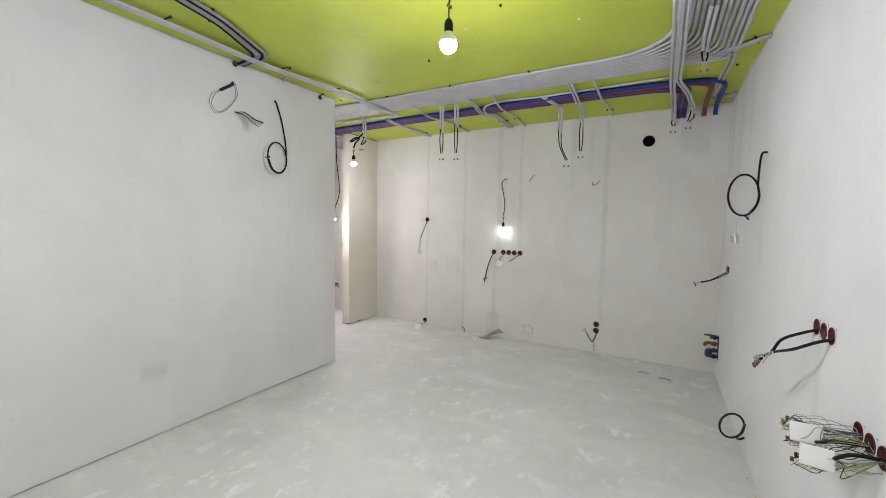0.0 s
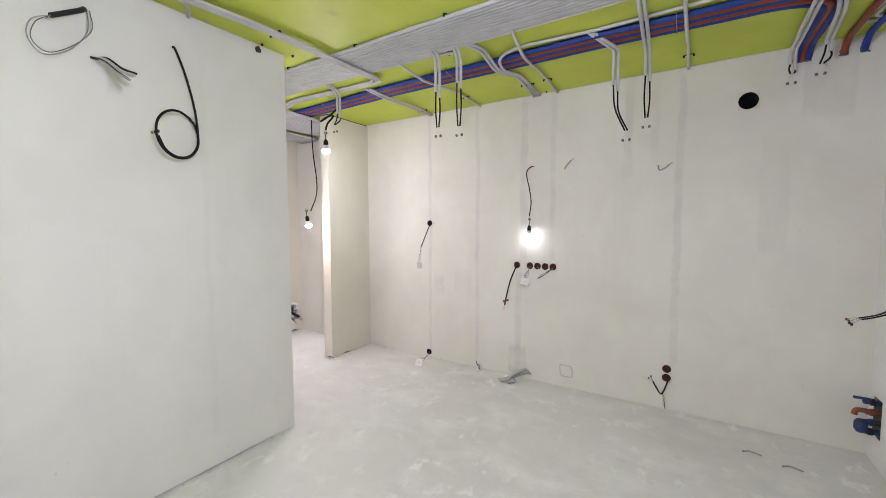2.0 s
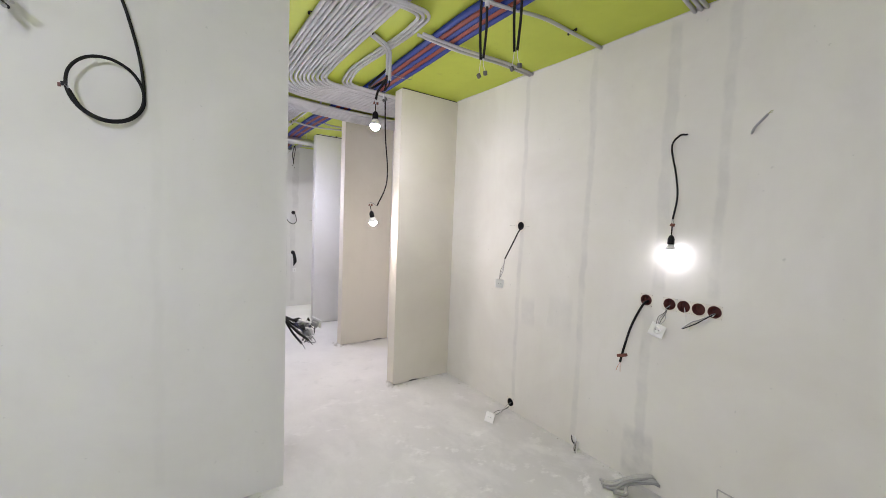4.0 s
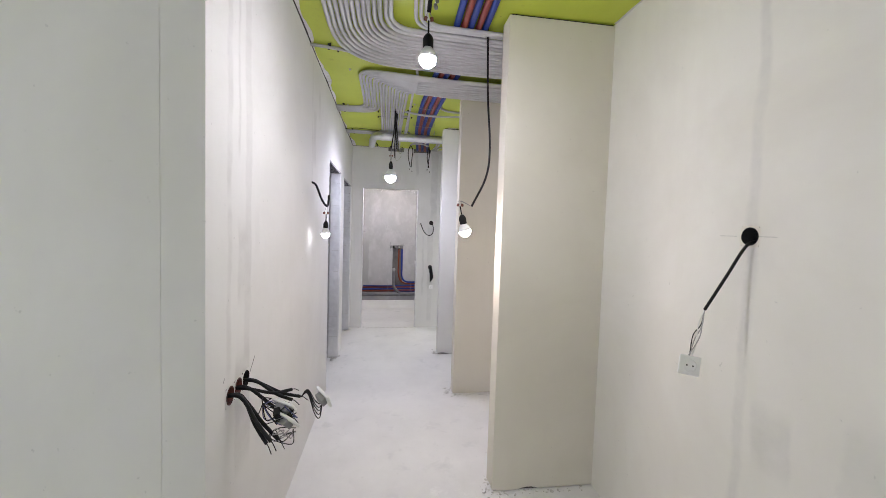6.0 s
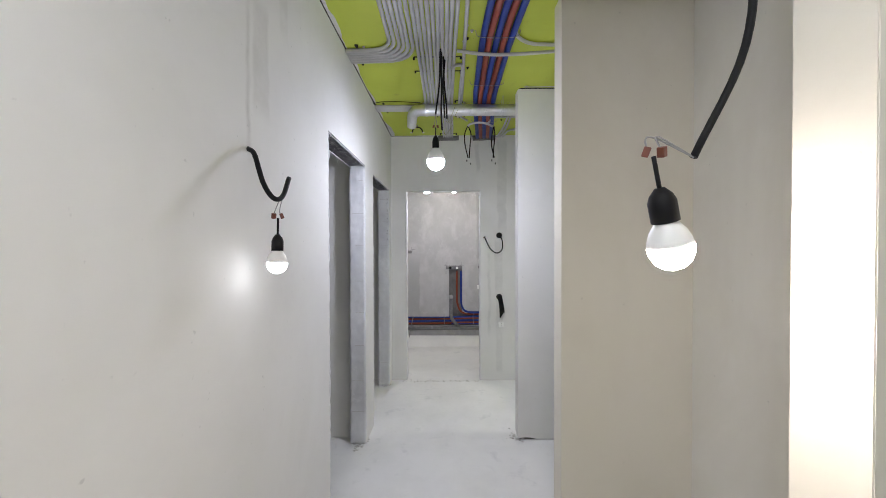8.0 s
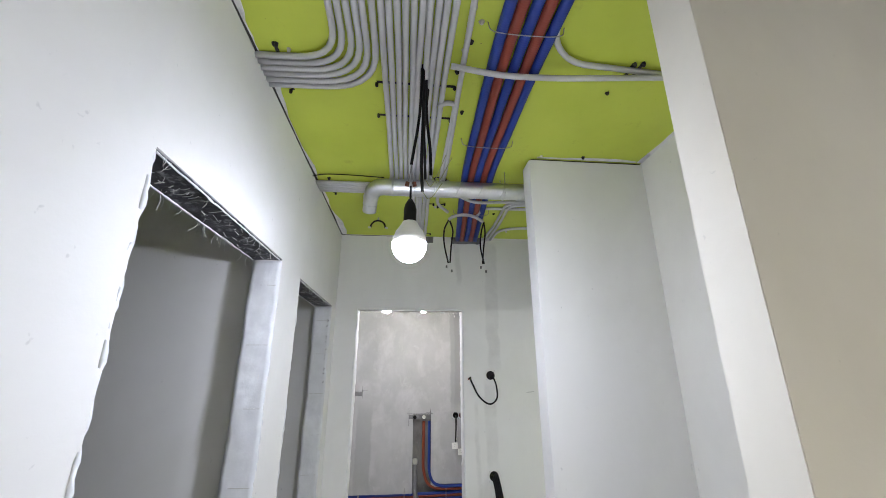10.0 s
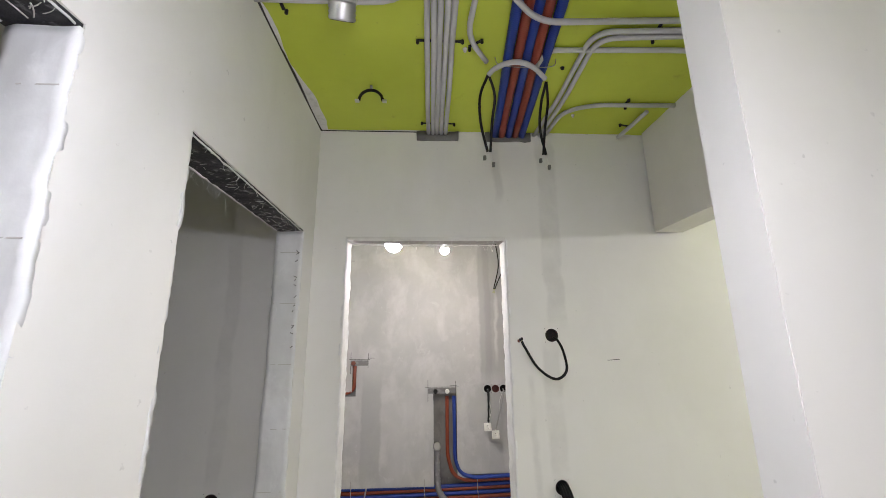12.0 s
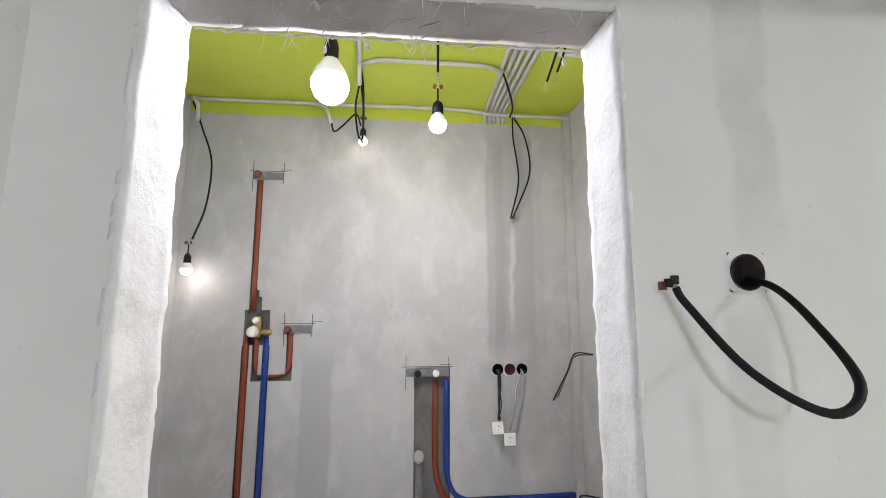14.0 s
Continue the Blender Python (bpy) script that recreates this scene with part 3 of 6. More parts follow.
def drips(wall, u0, u1, top, thick, count, parent, length, blobs=0.0):
    """Torn mesh strands in clusters along a lintel's edges, some with a plaster blob at the end."""
    centres = [random.uniform(u0, u1) for _ in range(max(3, count // 5))]
    for k in range(count):
        u = min(u1, max(u0, random.choice(centres) + random.gauss(0, 0.035)))
        d = random.choice((-0.004, -thick, -thick)) + random.uniform(-0.01, 0.004)
        n = random.uniform(0.35, 1) * length
        lean = random.uniform(-0.7, 0.7) * n
        pts = [on(wall, u, top + 0.002, d), on(wall, u + lean * 0.4, top - 0.5 * n, d + random.uniform(-0.006, 0.006)), on(wall, u + lean, top - n, d + random.uniform(-0.01, 0.01))]
        r0 = random.uniform(0.0004, 0.001)
        strand = part("plaster_strand", tube(bmesh.new(), smooth(pts, 3), [r0 * (1.2 - 0.7 * i / 6) for i in range(7)], 5), ROUGH_WHITE, parent)
        if random.random() < blobs:
            w = random.uniform(0.003, 0.006)
            mid = pts[1].lerp(pts[2], 0.3)
            part("plaster_blob", rough_up(tube(bmesh.new(), [mid.lerp(pts[2], q / 4) for q in range(5)], [0.4 * w, w, 0.8 * w, w, 0.3 * w], 6), 0.002, 70, u), ROUGH_WHITE, strand)


def residue(wall, u0, u1, top, thick, count, parent, seed, teeth=0.0):
    """White plaster scrapes left on a lintel's underside, and a ragged pale lip along its two edges."""
    rnd = random.Random(seed)
    bm, scrapes = bmesh.new(), bmesh.new()
    for k in range(count):
        u, d = rnd.uniform(u0, u1), -rnd.uniform(0.012, thick - 0.006)
        n, a = rnd.uniform(0.008, 0.04), rnd.gauss(1.2, 0.6)
        pts = [on(wall, u + n * q * math.cos(a) + 0.3 * n * q * q, top - 0.004 + 0.001 * rnd.uniform(-1, 1), max(-thick, min(-0.004, d + n * q * math.sin(a)))) for q in (0.0, 0.35, 0.7, 1.0)]
        tube(scrapes, smooth(pts, 2), rnd.uniform(0.0005, 0.0013), 4)
    for d in (-0.006, -thick + 0.002):
        n = int((u1 - u0) / 0.012)
        pts = [on(wall, u0 + (u1 - u0) * q / n, top - 0.002 - 0.006 * abs(noise.noise(Vector((q * 0.23, d * 40, seed)))) - teeth * max(0.0, noise.noise(Vector((q * 0.9, seed, d)))), d) for q in range(n + 1)]
        tube(bm, pts, [0.0022 + 0.0028 * abs(noise.noise(Vector((q * 0.7, seed, 1)))) for q in range(n + 1)], 5)
    part("plaster_lip", bm, ROUGH_WHITE, parent, "ragged white plaster lip")
    part("plaster_residue", scrapes, FILLER, parent, "grey plaster scrapes")


drips("S", -6.02, -5.15, 2.093, 0.12, 36, lintel_1, 0.045)
drips("S", -7.21, -6.35, 2.080, 0.12, 36, lintel_2, 0.045)
drips("X", 3.17, 3.95, 2.090, 0.13, 52, lintel_3, 0.05, 0.1)
residue("S", -6.02, -5.15, 2.095, 0.12, 70, lintel_1, 2)
residue("S", -7.21, -6.35, 2.082, 0.12, 60, lintel_2, 5)
residue("X", 3.16, 3.95, 2.088, 0.13, 70, lintel_3, 8, 0.012)


# ---- back boxes of the sockets ----
def socket_box(wall, u, z, dark, group):
    turn = {"N": pose(0, 0, 0, 90), "S": pose(0, 0, 0, -90), "E": pose(0, 0, 0, 0, -90), "X": pose(0, 0, 0, 0, 90), "B": pose(0, 0, 0, 0, 90)}[wall]
    m = Matrix.Translation(on(wall, u, z, 0)) @ turn
    ob = thing("socket_box", on(wall, u, z, 0), "dark red plastic socket back box sunk in the wall", "socket box", group)
    bm = bmesh.new()
    n, R = 20, 0.0305
    rows = [[bm.verts.new(m @ Vector((r * math.cos(2 * math.pi * k / n), r * math.sin(2 * math.pi * k / n), zz))) for k in range(n)] for r, zz in ((R + 0.0015, 0.001), (R + 0.0015, 0.003), (R - 0.001, 0.003), (R - 0.002, -0.041))]
    for a, b in zip(rows, rows[1:]):
        for k in range(n):
            bm.faces.new((a[k], a[(k + 1) % n], b[(k + 1) % n], b[k])).smooth = True
    bm.faces.new(rows[-1])
    # boxes seen as black holes have their inner shade in the cup's colour
    part("cup", bm, CUPDARK if wall == "X" else CUPSHADE if dark else CUPRED, ob)
    bm = bmesh.new()
    circle = [bm.verts.new(m @ Vector((R * math.cos(2 * math.pi * k / n), R * math.sin(2 * math.pi * k / n), 0.0005))) for k in range(n)]
    square = []
    for k in range(n):
        a = 2 * math.pi * k / n
        s = (SOCK + 0.002) / max(abs(math.cos(a)), abs(math.sin(a)))
        s *= 1.01 + 0.07 * abs(noise.noise(Vector((u * 30, z * 20, k))))
        square.append(bm.verts.new(m @ Vector((s * math.cos(a), s * math.sin(a), 0.001))))
    for k in range(n):
        bm.faces.new((circle[k], circle[(k + 1) % n], square[(k + 1) % n], square[k]))
    part("collar", bm, {"N": CREAM, "B": GREY}.get(wall, WHITE), ob, "plaster rim around the box")
    return ob


for wall, places in SOCKETS.items():
    for k, (u, z) in enumerate(places):
        socket_box(wall, u, z, (wall == "N" and k in (5, 8)) or (wall == "S" and k == 2) or (wall == "B" and k != 1), {"N": "kitchen wall sockets", "S": "corridor sockets", "E": "side wall sockets", "X": "end wall sockets", "B": "bathroom sockets"}[wall])


# ---- bare bulbs ----
def bulb_lamp(spec, hang, label, tilt=(0, 0), thick=0.005):
    """A bare bulb in a black holder on a cable; hang: the cable's points from the ceiling or wall to the holder's top."""
    (x, y, z), r, light, tint = spec
    ob = thing("bare_bulb", (x, y, z), label, "light bulb", "bare bulbs")
    m = Matrix.Translation((x, y, z)) @ pose(0, 0, 0, tilt[0], tilt[1], 0)
    dome = [(0.15 * r, -r), (0.5 * r, -0.87 * r), (0.80 * r, -0.6 * r), (0.97 * r, -0.22 * r), (r, 0.12 * r)]
    bm = lathe(bmesh.new(), dome, m, 18)
    part("globe", bm, glow("lit_globe", tint, light / (r * r)), ob, "glowing frosted globe")
    part("collar", lathe(bmesh.new(), [(0.995 * r, 0.125 * r), (0.95 * r, 0.45 * r), (0.80 * r, 0.85 * r), (0.55 * r, 1.2 * r), (0.42 * r, 1.45 * r)], m, 18), PLATE, ob, "white plastic bulb neck")
    h = max(0.05, 1.6 * r)
    hr = 0.021 if r > 0.03 else 0.017
    part("holder", lathe(bmesh.new(), [(hr * 0.95, 1.3 * r), (hr, 1.32 * r), (hr, 1.3 * r + 0.6 * h), (hr * 0.8, 1.3 * r + 0.8 * h), (hr * 0.35, 1.3 * r + h)], m, 16), BLACK, ob, "black rubber lamp holder")
    top = m @ Vector((0, 0, 1.3 * r + h))
    lead = m @ Vector((0, 0, 1.3 * r + h + 0.05))
    part("lead", cable([top, lead], 0.0035), BLACK, ob)
    for s in (-1, 1):
        part("terminal", block((-0.006, -0.005, -0.008), (0.006, 0.005, 0.008), Matrix.Translation(lead + Vector((0.002, 0.012 * s, 0.006))) @ pose(0, 0, 0, 20 * s, 10, 30 * s), 0.0015), BROWN, ob, "small brown screw terminal")
        part("wire", cable([lead + Vector((0.002, 0.012 * s, 0.006)), lead + Vector((0, 0.006 * s, 0.03)), Vector(hang[-1])], 0.0016, 5), WIREGREY, ob)
    part("cable", cable(hang, thick), BLACK, ob, "black supply cable")
    return ob


bulb_lamp(BULB_KITCHEN, [(-0.76, 1.74, H), (-0.755, 1.742, 2.58), (-0.76, 1.74, 2.53)], "large lit bulb hanging on a black cable in the kitchen")
bulb_lamp(BULB_LIVING, [(-1.5, -0.85, H), (-1.5, -0.85, 2.53)], "large lit bulb hanging from the green ceiling")
bulb_lamp(BULB_PASSAGE, [(-2.95, 3.665, 2.53), (-2.99, 3.605, 2.46), (-3.06, 3.58, 2.42), (-3.14, 3.635, 2.44), (-3.12, 3.70, 2.49), (-3.05, 3.695, 2.48), (-3.08, 3.655, 2.41), (-3.10, 3.648, 2.355)], "lit bulb hanging from looped conduits at the corridor mouth", thick=0.0085)
bulb_lamp(BULB_FIN, [(-3.80, 4.06, H), (-3.80, 4.075, 2.3), (-3.77, 4.09, 2.0), (-3.755, 4.07, 1.82), (-3.755, 3.99, 1.645)], "lit bulb dangling on a long black cable beside the closet fin", tilt=(14, 6), thick=0.0062)
bulb_lamp(BULB_NORTH, [(-1.54, Y_N, 2.04), (-1.565, 4.72, 2.03), (-1.59, 4.70, 1.97), (-1.56, 4.705, 1.82), (-1.545, 4.705, 1.70), (-1.56, 4.705, 1.58)], "small lit bulb on a short cable against the kitchen wall")
bulb_lamp(BULB_SOUTH, [(-4.33, Y_S, 1.805), (-4.30, 3.02, 1.78), (-4.27, 3.06, 1.69), (-4.27, 3.09, 1.645), (-4.31, 3.10, 1.655), (-4.37, 3.095, 1.72)], "lit bulb below a curled thick cable on the corridor wall", tilt=(0, -4), thick=0.0075)
bulb_lamp(BULB_CORRIDOR, [(-5.50, 3.56, H), (-5.515, 3.555, 2.5), (-5.54, 3.53, 2.31)], "large round lit bulb hanging in the corridor")
bulb_lamp(BULB_BATH_BIG, [(-7.87, 3.35, H), (-7.87, 3.35, 2.42)], "large lit bulb hanging in the bathroom")
bulb_lamp(BULB_BATH_SMALL, [(-8.55, 3.34, H), (-8.62, 3.35, 2.60), (-8.80, 3.33, 2.52), (-8.89, 3.32, 2.56)], "small lit bulb by the grey bathroom wall")
bulb_lamp(BULB_BATH_MID, [(-8.14, 3.69, H), (-8.14, 3.69, 2.41)], "lit bulb on a cable in the bathroom")
bulb_lamp(BULB_BATH_SIDE, [(-8.95, 2.36, 2.66), (-8.93, 2.43, 2.5), (-8.92, 2.50, 2.3), (-8.90, 2.50, 2.05), (-8.88, 2.455, 1.86)], "lit bulb dangling on a bent cable in the bathroom corner")
bulb_lamp(BULB_FAR, [(-6.2, 6.2, H), (-6.2, 6.2, 2.40)], "lit bulb hanging in the room behind the beam")

# the corridor bulb's spare black tails
for k, (dx, dy, z0) in enumerate(((0.0, 0.015, 2.22), (0.03, 0.045, 2.30), (-0.02, 0.03, 2.34))):
    ob = thing("cable_tail", (-5.5, 3.57, 2.3), "black cable tail hanging over the corridor bulb", "cable", "corridor cable tails")
    part("sheath", cable([(-5.50 - 0.05 * k, 3.565 + 0.012 * k, H), (-5.52 - 0.05 * k, 3.56 + dy * 0.5, 2.52), (-5.55 + dx - 0.05 * k, 3.55 + dy, z0 + 0.1), (-5.56 + dx - 0.06 * k, 3.555 + dy, z0)], 0.0055), BLACK, ob)
    part("wire", cable([(-5.56 + dx - 0.06 * k, 3.555 + dy, z0), (-5.55 + dx - 0.06 * k, 3.58 + dy, z0 - 0.03), (-5.53 + dx, 3.62 + dy, z0 + 0.02)], 0.0015, 5), WIREGREEN, ob, "thin bare wire end")


# ---- ceiling: bundles of grey conduit ----
CZ = H - 0.013


def conduit(parent, pts, bend=0.1, r=0.0105, wobble=0.004, name="conduit", material=None, label=""):
    p = route([Vector(q) for q in pts], bend, 7)
    fine = []
    for a, b in zip(p, p[1:]):
        n = max(1, int((b - a).length / 0.12))
        fine += [a.lerp(b, k / n) for k in range(n)]
    fine.append(p[-1])
    s = random.uniform(0, 50)
    for i, q in enumerate(fine[1:-1]):
        q += Vector((noise.noise(q * 1.9 + Vector((s, 0, 0))), noise.noise(q * 1.9 + Vector((0, s, 0))), 0)) * wobble
    return part(name, tube(bmesh.new(), fine, r, 8), material or CONDUIT, parent, label)


def clip(parent, x, y, along, width):
    """A perforated steel strip across a run, with a fixing at each end."""
    bm = bmesh.new()
    w = width / 2 + 0.02
    m = Matrix.Translation((x, y, CZ)) @ pose(0, 0, 0, 0, 0, along)
    box(bm, (-0.006, -w, 0.0105), (0.006, w, 0.0125), m)
    for s in (-1, 1):
        lathe(bm, [(0.004, -0.004), (0.0065, -0.001), (0.0065, 0.012)], Matrix.Translation(m @ Vector((random.uniform(-0.01, 0.01), s * w, 0))), 7)
    part("clip", bm, DARKGREY, parent, "dark fixing clip")


# kitchen run: north along the side wall, west across the kitchen, north into the first closet
run = thing("conduit_bundle", (-1.5, 3.3, CZ), "wide bundle of grey corrugated conduits under the ceiling", "conduit", "conduit bundles")
for i in range(13):
    y, k = 3.15 + 0.029 * i, 12 - i
    conduit(run, [(0.21 + 0.030 * i, -3.9, CZ), (0.21 + 0.030 * i, y, CZ), (-3.45, y, CZ), (-3.84 - 0.041 * k, y, CZ - 0.03), (-3.85 - 0.043 * k, 4.2, H - 0.060), (-3.85 - 0.040 * k, Y_N, H - 0.060)], 0.14 + 0.027 * k, 0.0125, 0.007)
for x in (-2.9, -2.2, -1.5, -0.8, -0.1):
    clip(run, x, 3.324, 0, 0.35)
# pair along the white partition that doubles back into the closet
side = thing("conduit_run", (-2.5, 2.0, CZ), "grey conduits along the edge of the ceiling turning into the passage", "conduit", "conduit runs")
for i in range(3):
    conduit(side, [(-2.53 + 0.0215 * i, -3.9, CZ - 0.023), (-2.53 + 0.0215 * i, 1.5, CZ - 0.023), (-2.56 + 0.0215 * i, 2.0, CZ - 0.023), (-2.48 + 0.0215 * i, 2.6, CZ - 0.024), (-2.46 + 0.022 * i, 3.62 + 0.024 * i, CZ - 0.024),
                   (-2.75, 3.66 + 0.026 * i, CZ), (-3.5, 3.62 + 0.027 * i, CZ), (-3.76 - 0.018 * (2 - i), 3.64 + 0.027 * i, CZ - 0.035), (-3.785 - 0.018 * (2 - i), Y_N, H - 0.060)], 0.10)
conduit(side, [(-2.55, 2.05, CZ), (-2.60, 2.30, CZ), (-2.735, 2.36, CZ)], 0.06)
for y in (0.7, 1.35, 2.2, 2.75):
    clip(side, -2.51, y, 90, 0.06)

black_run = thing("cable_run", (-2.3, 1.4, CZ), "grey and black cables sweeping into the partition top", "cable", "conduit runs")
for i in range(5):
    conduit(black_run, [(-2.0 + 0.02 * i, -3.9, CZ - 0.004), (-2.06 + 0.022 * i, 0.6, CZ - 0.004), (-2.26 + 0.022 * i, 1.5, CZ - 0.006), (-2.48 + 0.02 * i, 1.93 + 0.012 * i, CZ - 0.006), (-2.735, 1.95 + 0.012 * i, CZ - 0.006)], 0.1,
            0.0095, 0.006, "black_cable" if i in (0, 3) else "conduit", BLACK if i in (0, 3) else WIREGREY)
clip(black_run, -2.22, 1.45, 65, 0.11)

# branches to the kitchen wall
BRANCHES = [
    [(-2.68, 3.72, CZ - 0.02), (-2.66, 4.0, CZ - 0.042), (-2.70, 4.45, CZ), (-2.71, Y_N, CZ)],
    [(-2.65, 3.74, CZ - 0.02), (-2.62, 4.0, CZ - 0.042), (-2.66, 4.45, CZ), (-2.68, Y_N, CZ)],
    [(-2.13, 3.44, CZ), (-2.12, 3.80, CZ - 0.042), (-2.09, 4.2, CZ), (-2.10, Y_N, CZ)],
    [(-2.42, 3.51, CZ), (-1.80, 3.53, CZ), (-1.66, 3.58, CZ)],
    [(-1.62, 3.44, CZ), (-1.53, 3.60, CZ), (-1.56, 3.95, CZ - 0.042), (-1.50, 4.2, CZ), (-1.55, Y_N, CZ)],
    [(-1.59, 3.44, CZ), (-1.50, 3.60, CZ), (-1.53, 3.95, CZ - 0.042), (-1.47, 4.2, CZ), (-1.52, Y_N, CZ)],
    [(0.18, 3.74, CZ), (-0.83, 3.76, CZ), (-1.30, 3.72, CZ), (-1.46, 3.76, CZ - 0.02), (-1.50, 3.93, CZ - 0.044), (-1.46, 4.2, CZ), (-1.49, Y_N, CZ)],
    [(-1.24, 3.44, CZ), (-1.29, 3.80, CZ - 0.044), (-1.31, 4.15, CZ), (-1.33, Y_N, CZ)],
    [(-0.36, 3.40, CZ), (-0.35, 3.95, CZ - 0.044), (-0.34, 4.3, CZ), (-0.34, Y_N, CZ)],
    [(0.56, 3.35, CZ), (0.58, 3.5, CZ), (0.55, 4.48, CZ), (X_E, 4.42, CZ)],
    [(0.53, 3.38, CZ), (0.55, 3.5, CZ), (0.52, 4.53, CZ), (X_E, 4.47, CZ)],
    [(0.45, 3.36, CZ - 0.02), (0.60, 3.32, CZ), (X_E, 3.24, CZ)],
    [(0.45, 3.32, CZ - 0.02), (0.60, 3.29, CZ), (X_E, 3.21, CZ)],
]
for pts in BRANCHES:
    ob = thing("conduit_branch", pts[len(pts) // 2], "single grey conduit bending across the green ceiling", "conduit", "conduit branches")
    conduit(ob, pts, 0.09)
    a, b = Vector(pts[-2]), Vector(pts[-1])
    q = a.lerp(b, 0.45)
    clip(ob, q.x, q.y, math.degrees(math.atan2(b.y - a.y, b.x - a.x)), 0.02)

# drops of conduit with black tails
def drop(x, y, z_conduit, z_end, ceil_pts, lean=(0, 0), sway=0.02):
    ob = thing("conduit_drop", (x, y, z_end), "grey conduit ending in hanging black cable tails", "conduit", "conduit drops")
    for s in (-1, 1):
        off = Vector((0.013 * s, 0.004 * s, 0))
        start = [Vector(q) + off for q in ceil_pts]
        end = Vector((x, y, z_conduit - 0.02 * s)) + off
        conduit(ob, start + [Vector((x, y, CZ - 0.03)) + off, end], 0.06, 0.0105, 0.002)
        tip = Vector((x + lean[0] + 0.008 * s, y + lean[1], z_end + 0.06))
        tail = part("tail", cable([end, end.lerp(tip, 0.5) + Vector((-lean[0] * 0.35 + sway * 0.3 * s, 0, 0)), tip], 0.0052), BLACK, ob, "black cable tail")
        part("wire", cable([tip, tip + Vector((0.004 * s, 0, -0.03)), tip + Vector((0.012 * s, 0.004, -0.055))], 0.0014, 5), WIREWHITE, tail)
        part("terminal", block((-0.007, -0.006, -0.009), (0.007, 0.006, 0.009), Matrix.Translation(tip + Vector((0.012 * s, 0.004, -0.06))) @ pose(0, 0, 0, 20, 15 * s, 0), 0.002), TERMINAL, tail)
    return ob


drop(-1.80, 3.51, 2.40, 2.12, [(-1.80, 3.42, CZ)])
drop(-1.66, 3.56, 2.45, 2.12, [(-1.64, 3.45, CZ)])
drop(-0.74, 4.03, 2.40, 2.06, [(-0.85, 3.77, CZ), (-0.76, 3.92, CZ - 0.046)], (0.07, 0.02), 0.0)
drop(-0.57, 4.23, 2.49, 2.17, [(-0.55, 3.45, CZ), (-0.56, 3.95, CZ - 0.046), (-0.57, 4.12, CZ)])
drop(-2.94, 3.66, 2.46, 2.33, [(-2.90, 3.52, CZ)], (-0.05, 0.0))
drop(0.38, 3.2, 2.655, 2.52, [(0.37, 2.6, CZ - 0.04), (0.37, 3.0, CZ - 0.04)])
drop(0.40, 4.60, 2.60, 2.45, [(0.24, 2.4, CZ - 0.04), (0.25, 3.7, CZ - 0.05), (0.34, 4.1, CZ - 0.05)], (-0.03, 0.0))
drop(0.245, 4.68, 2.54, 2.44, [(0.20, 2.4, CZ - 0.04), (0.21, 3.8, CZ - 0.05)])

# corridor run: from the second closet half south, then west along the corridor
hall = thing("conduit_bundle", (-5.0, 3.5, CZ), "bundle of grey conduits curving out of the closet along the corridor", "conduit", "conduit bundles")
for i in range(16):
    y, x = 3.27 + 0.0255 * i, -4.50 - 0.024 * i
    start = [(x - 0.02, Y_N, H - 0.060), (x, 3.9, H - 0.060), (x - 0.03, y, CZ - 0.008), (x - 0.35, y, CZ)]
    if i < 6:
        end = [(-5.48 - 0.029 * i, y, CZ), (-5.49 - 0.029 * i, Y_S, CZ)]
    elif i < 11:
        end = [(-6.2, 3.425 + 0.0255 * (i - 6), CZ), (-6.44 - 0.026 * (i - 6), 3.425 + 0.0255 * (i - 6), CZ), (-6.44 - 0.026 * (i - 6), Y_S, CZ)]
    else:
        end = [(-6.3, 3.545 + 0.0235 * (i - 11), CZ), (X_END, 3.565 + 0.0235 * (i - 11), CZ)]
    conduit(hall, start + end, 0.20 if i < 6 else 0.17, 0.0112, 0.006)
for x, y, w in ((-5.6, 3.54, 0.26), (-5.8, 3.54, 0.27), (-6.72, 3.60, 0.13), (-7.3, 3.615, 0.13)):
    clip(hall, x, y, 0, w)
clip(hall, -5.56, 3.06, 90, 0.19)
clip(hall, -6.5, 3.06, 90, 0.16)
for i in range(7):
    x = -4.56 - 0.045 * i
    conduit(hall, [(x, Y_N, H - 0.075), (x + 0.01, 4.1, H - 0.075), (x - 0.03, 3.72, H - 0.05)], 0.1, 0.011, 0.005)

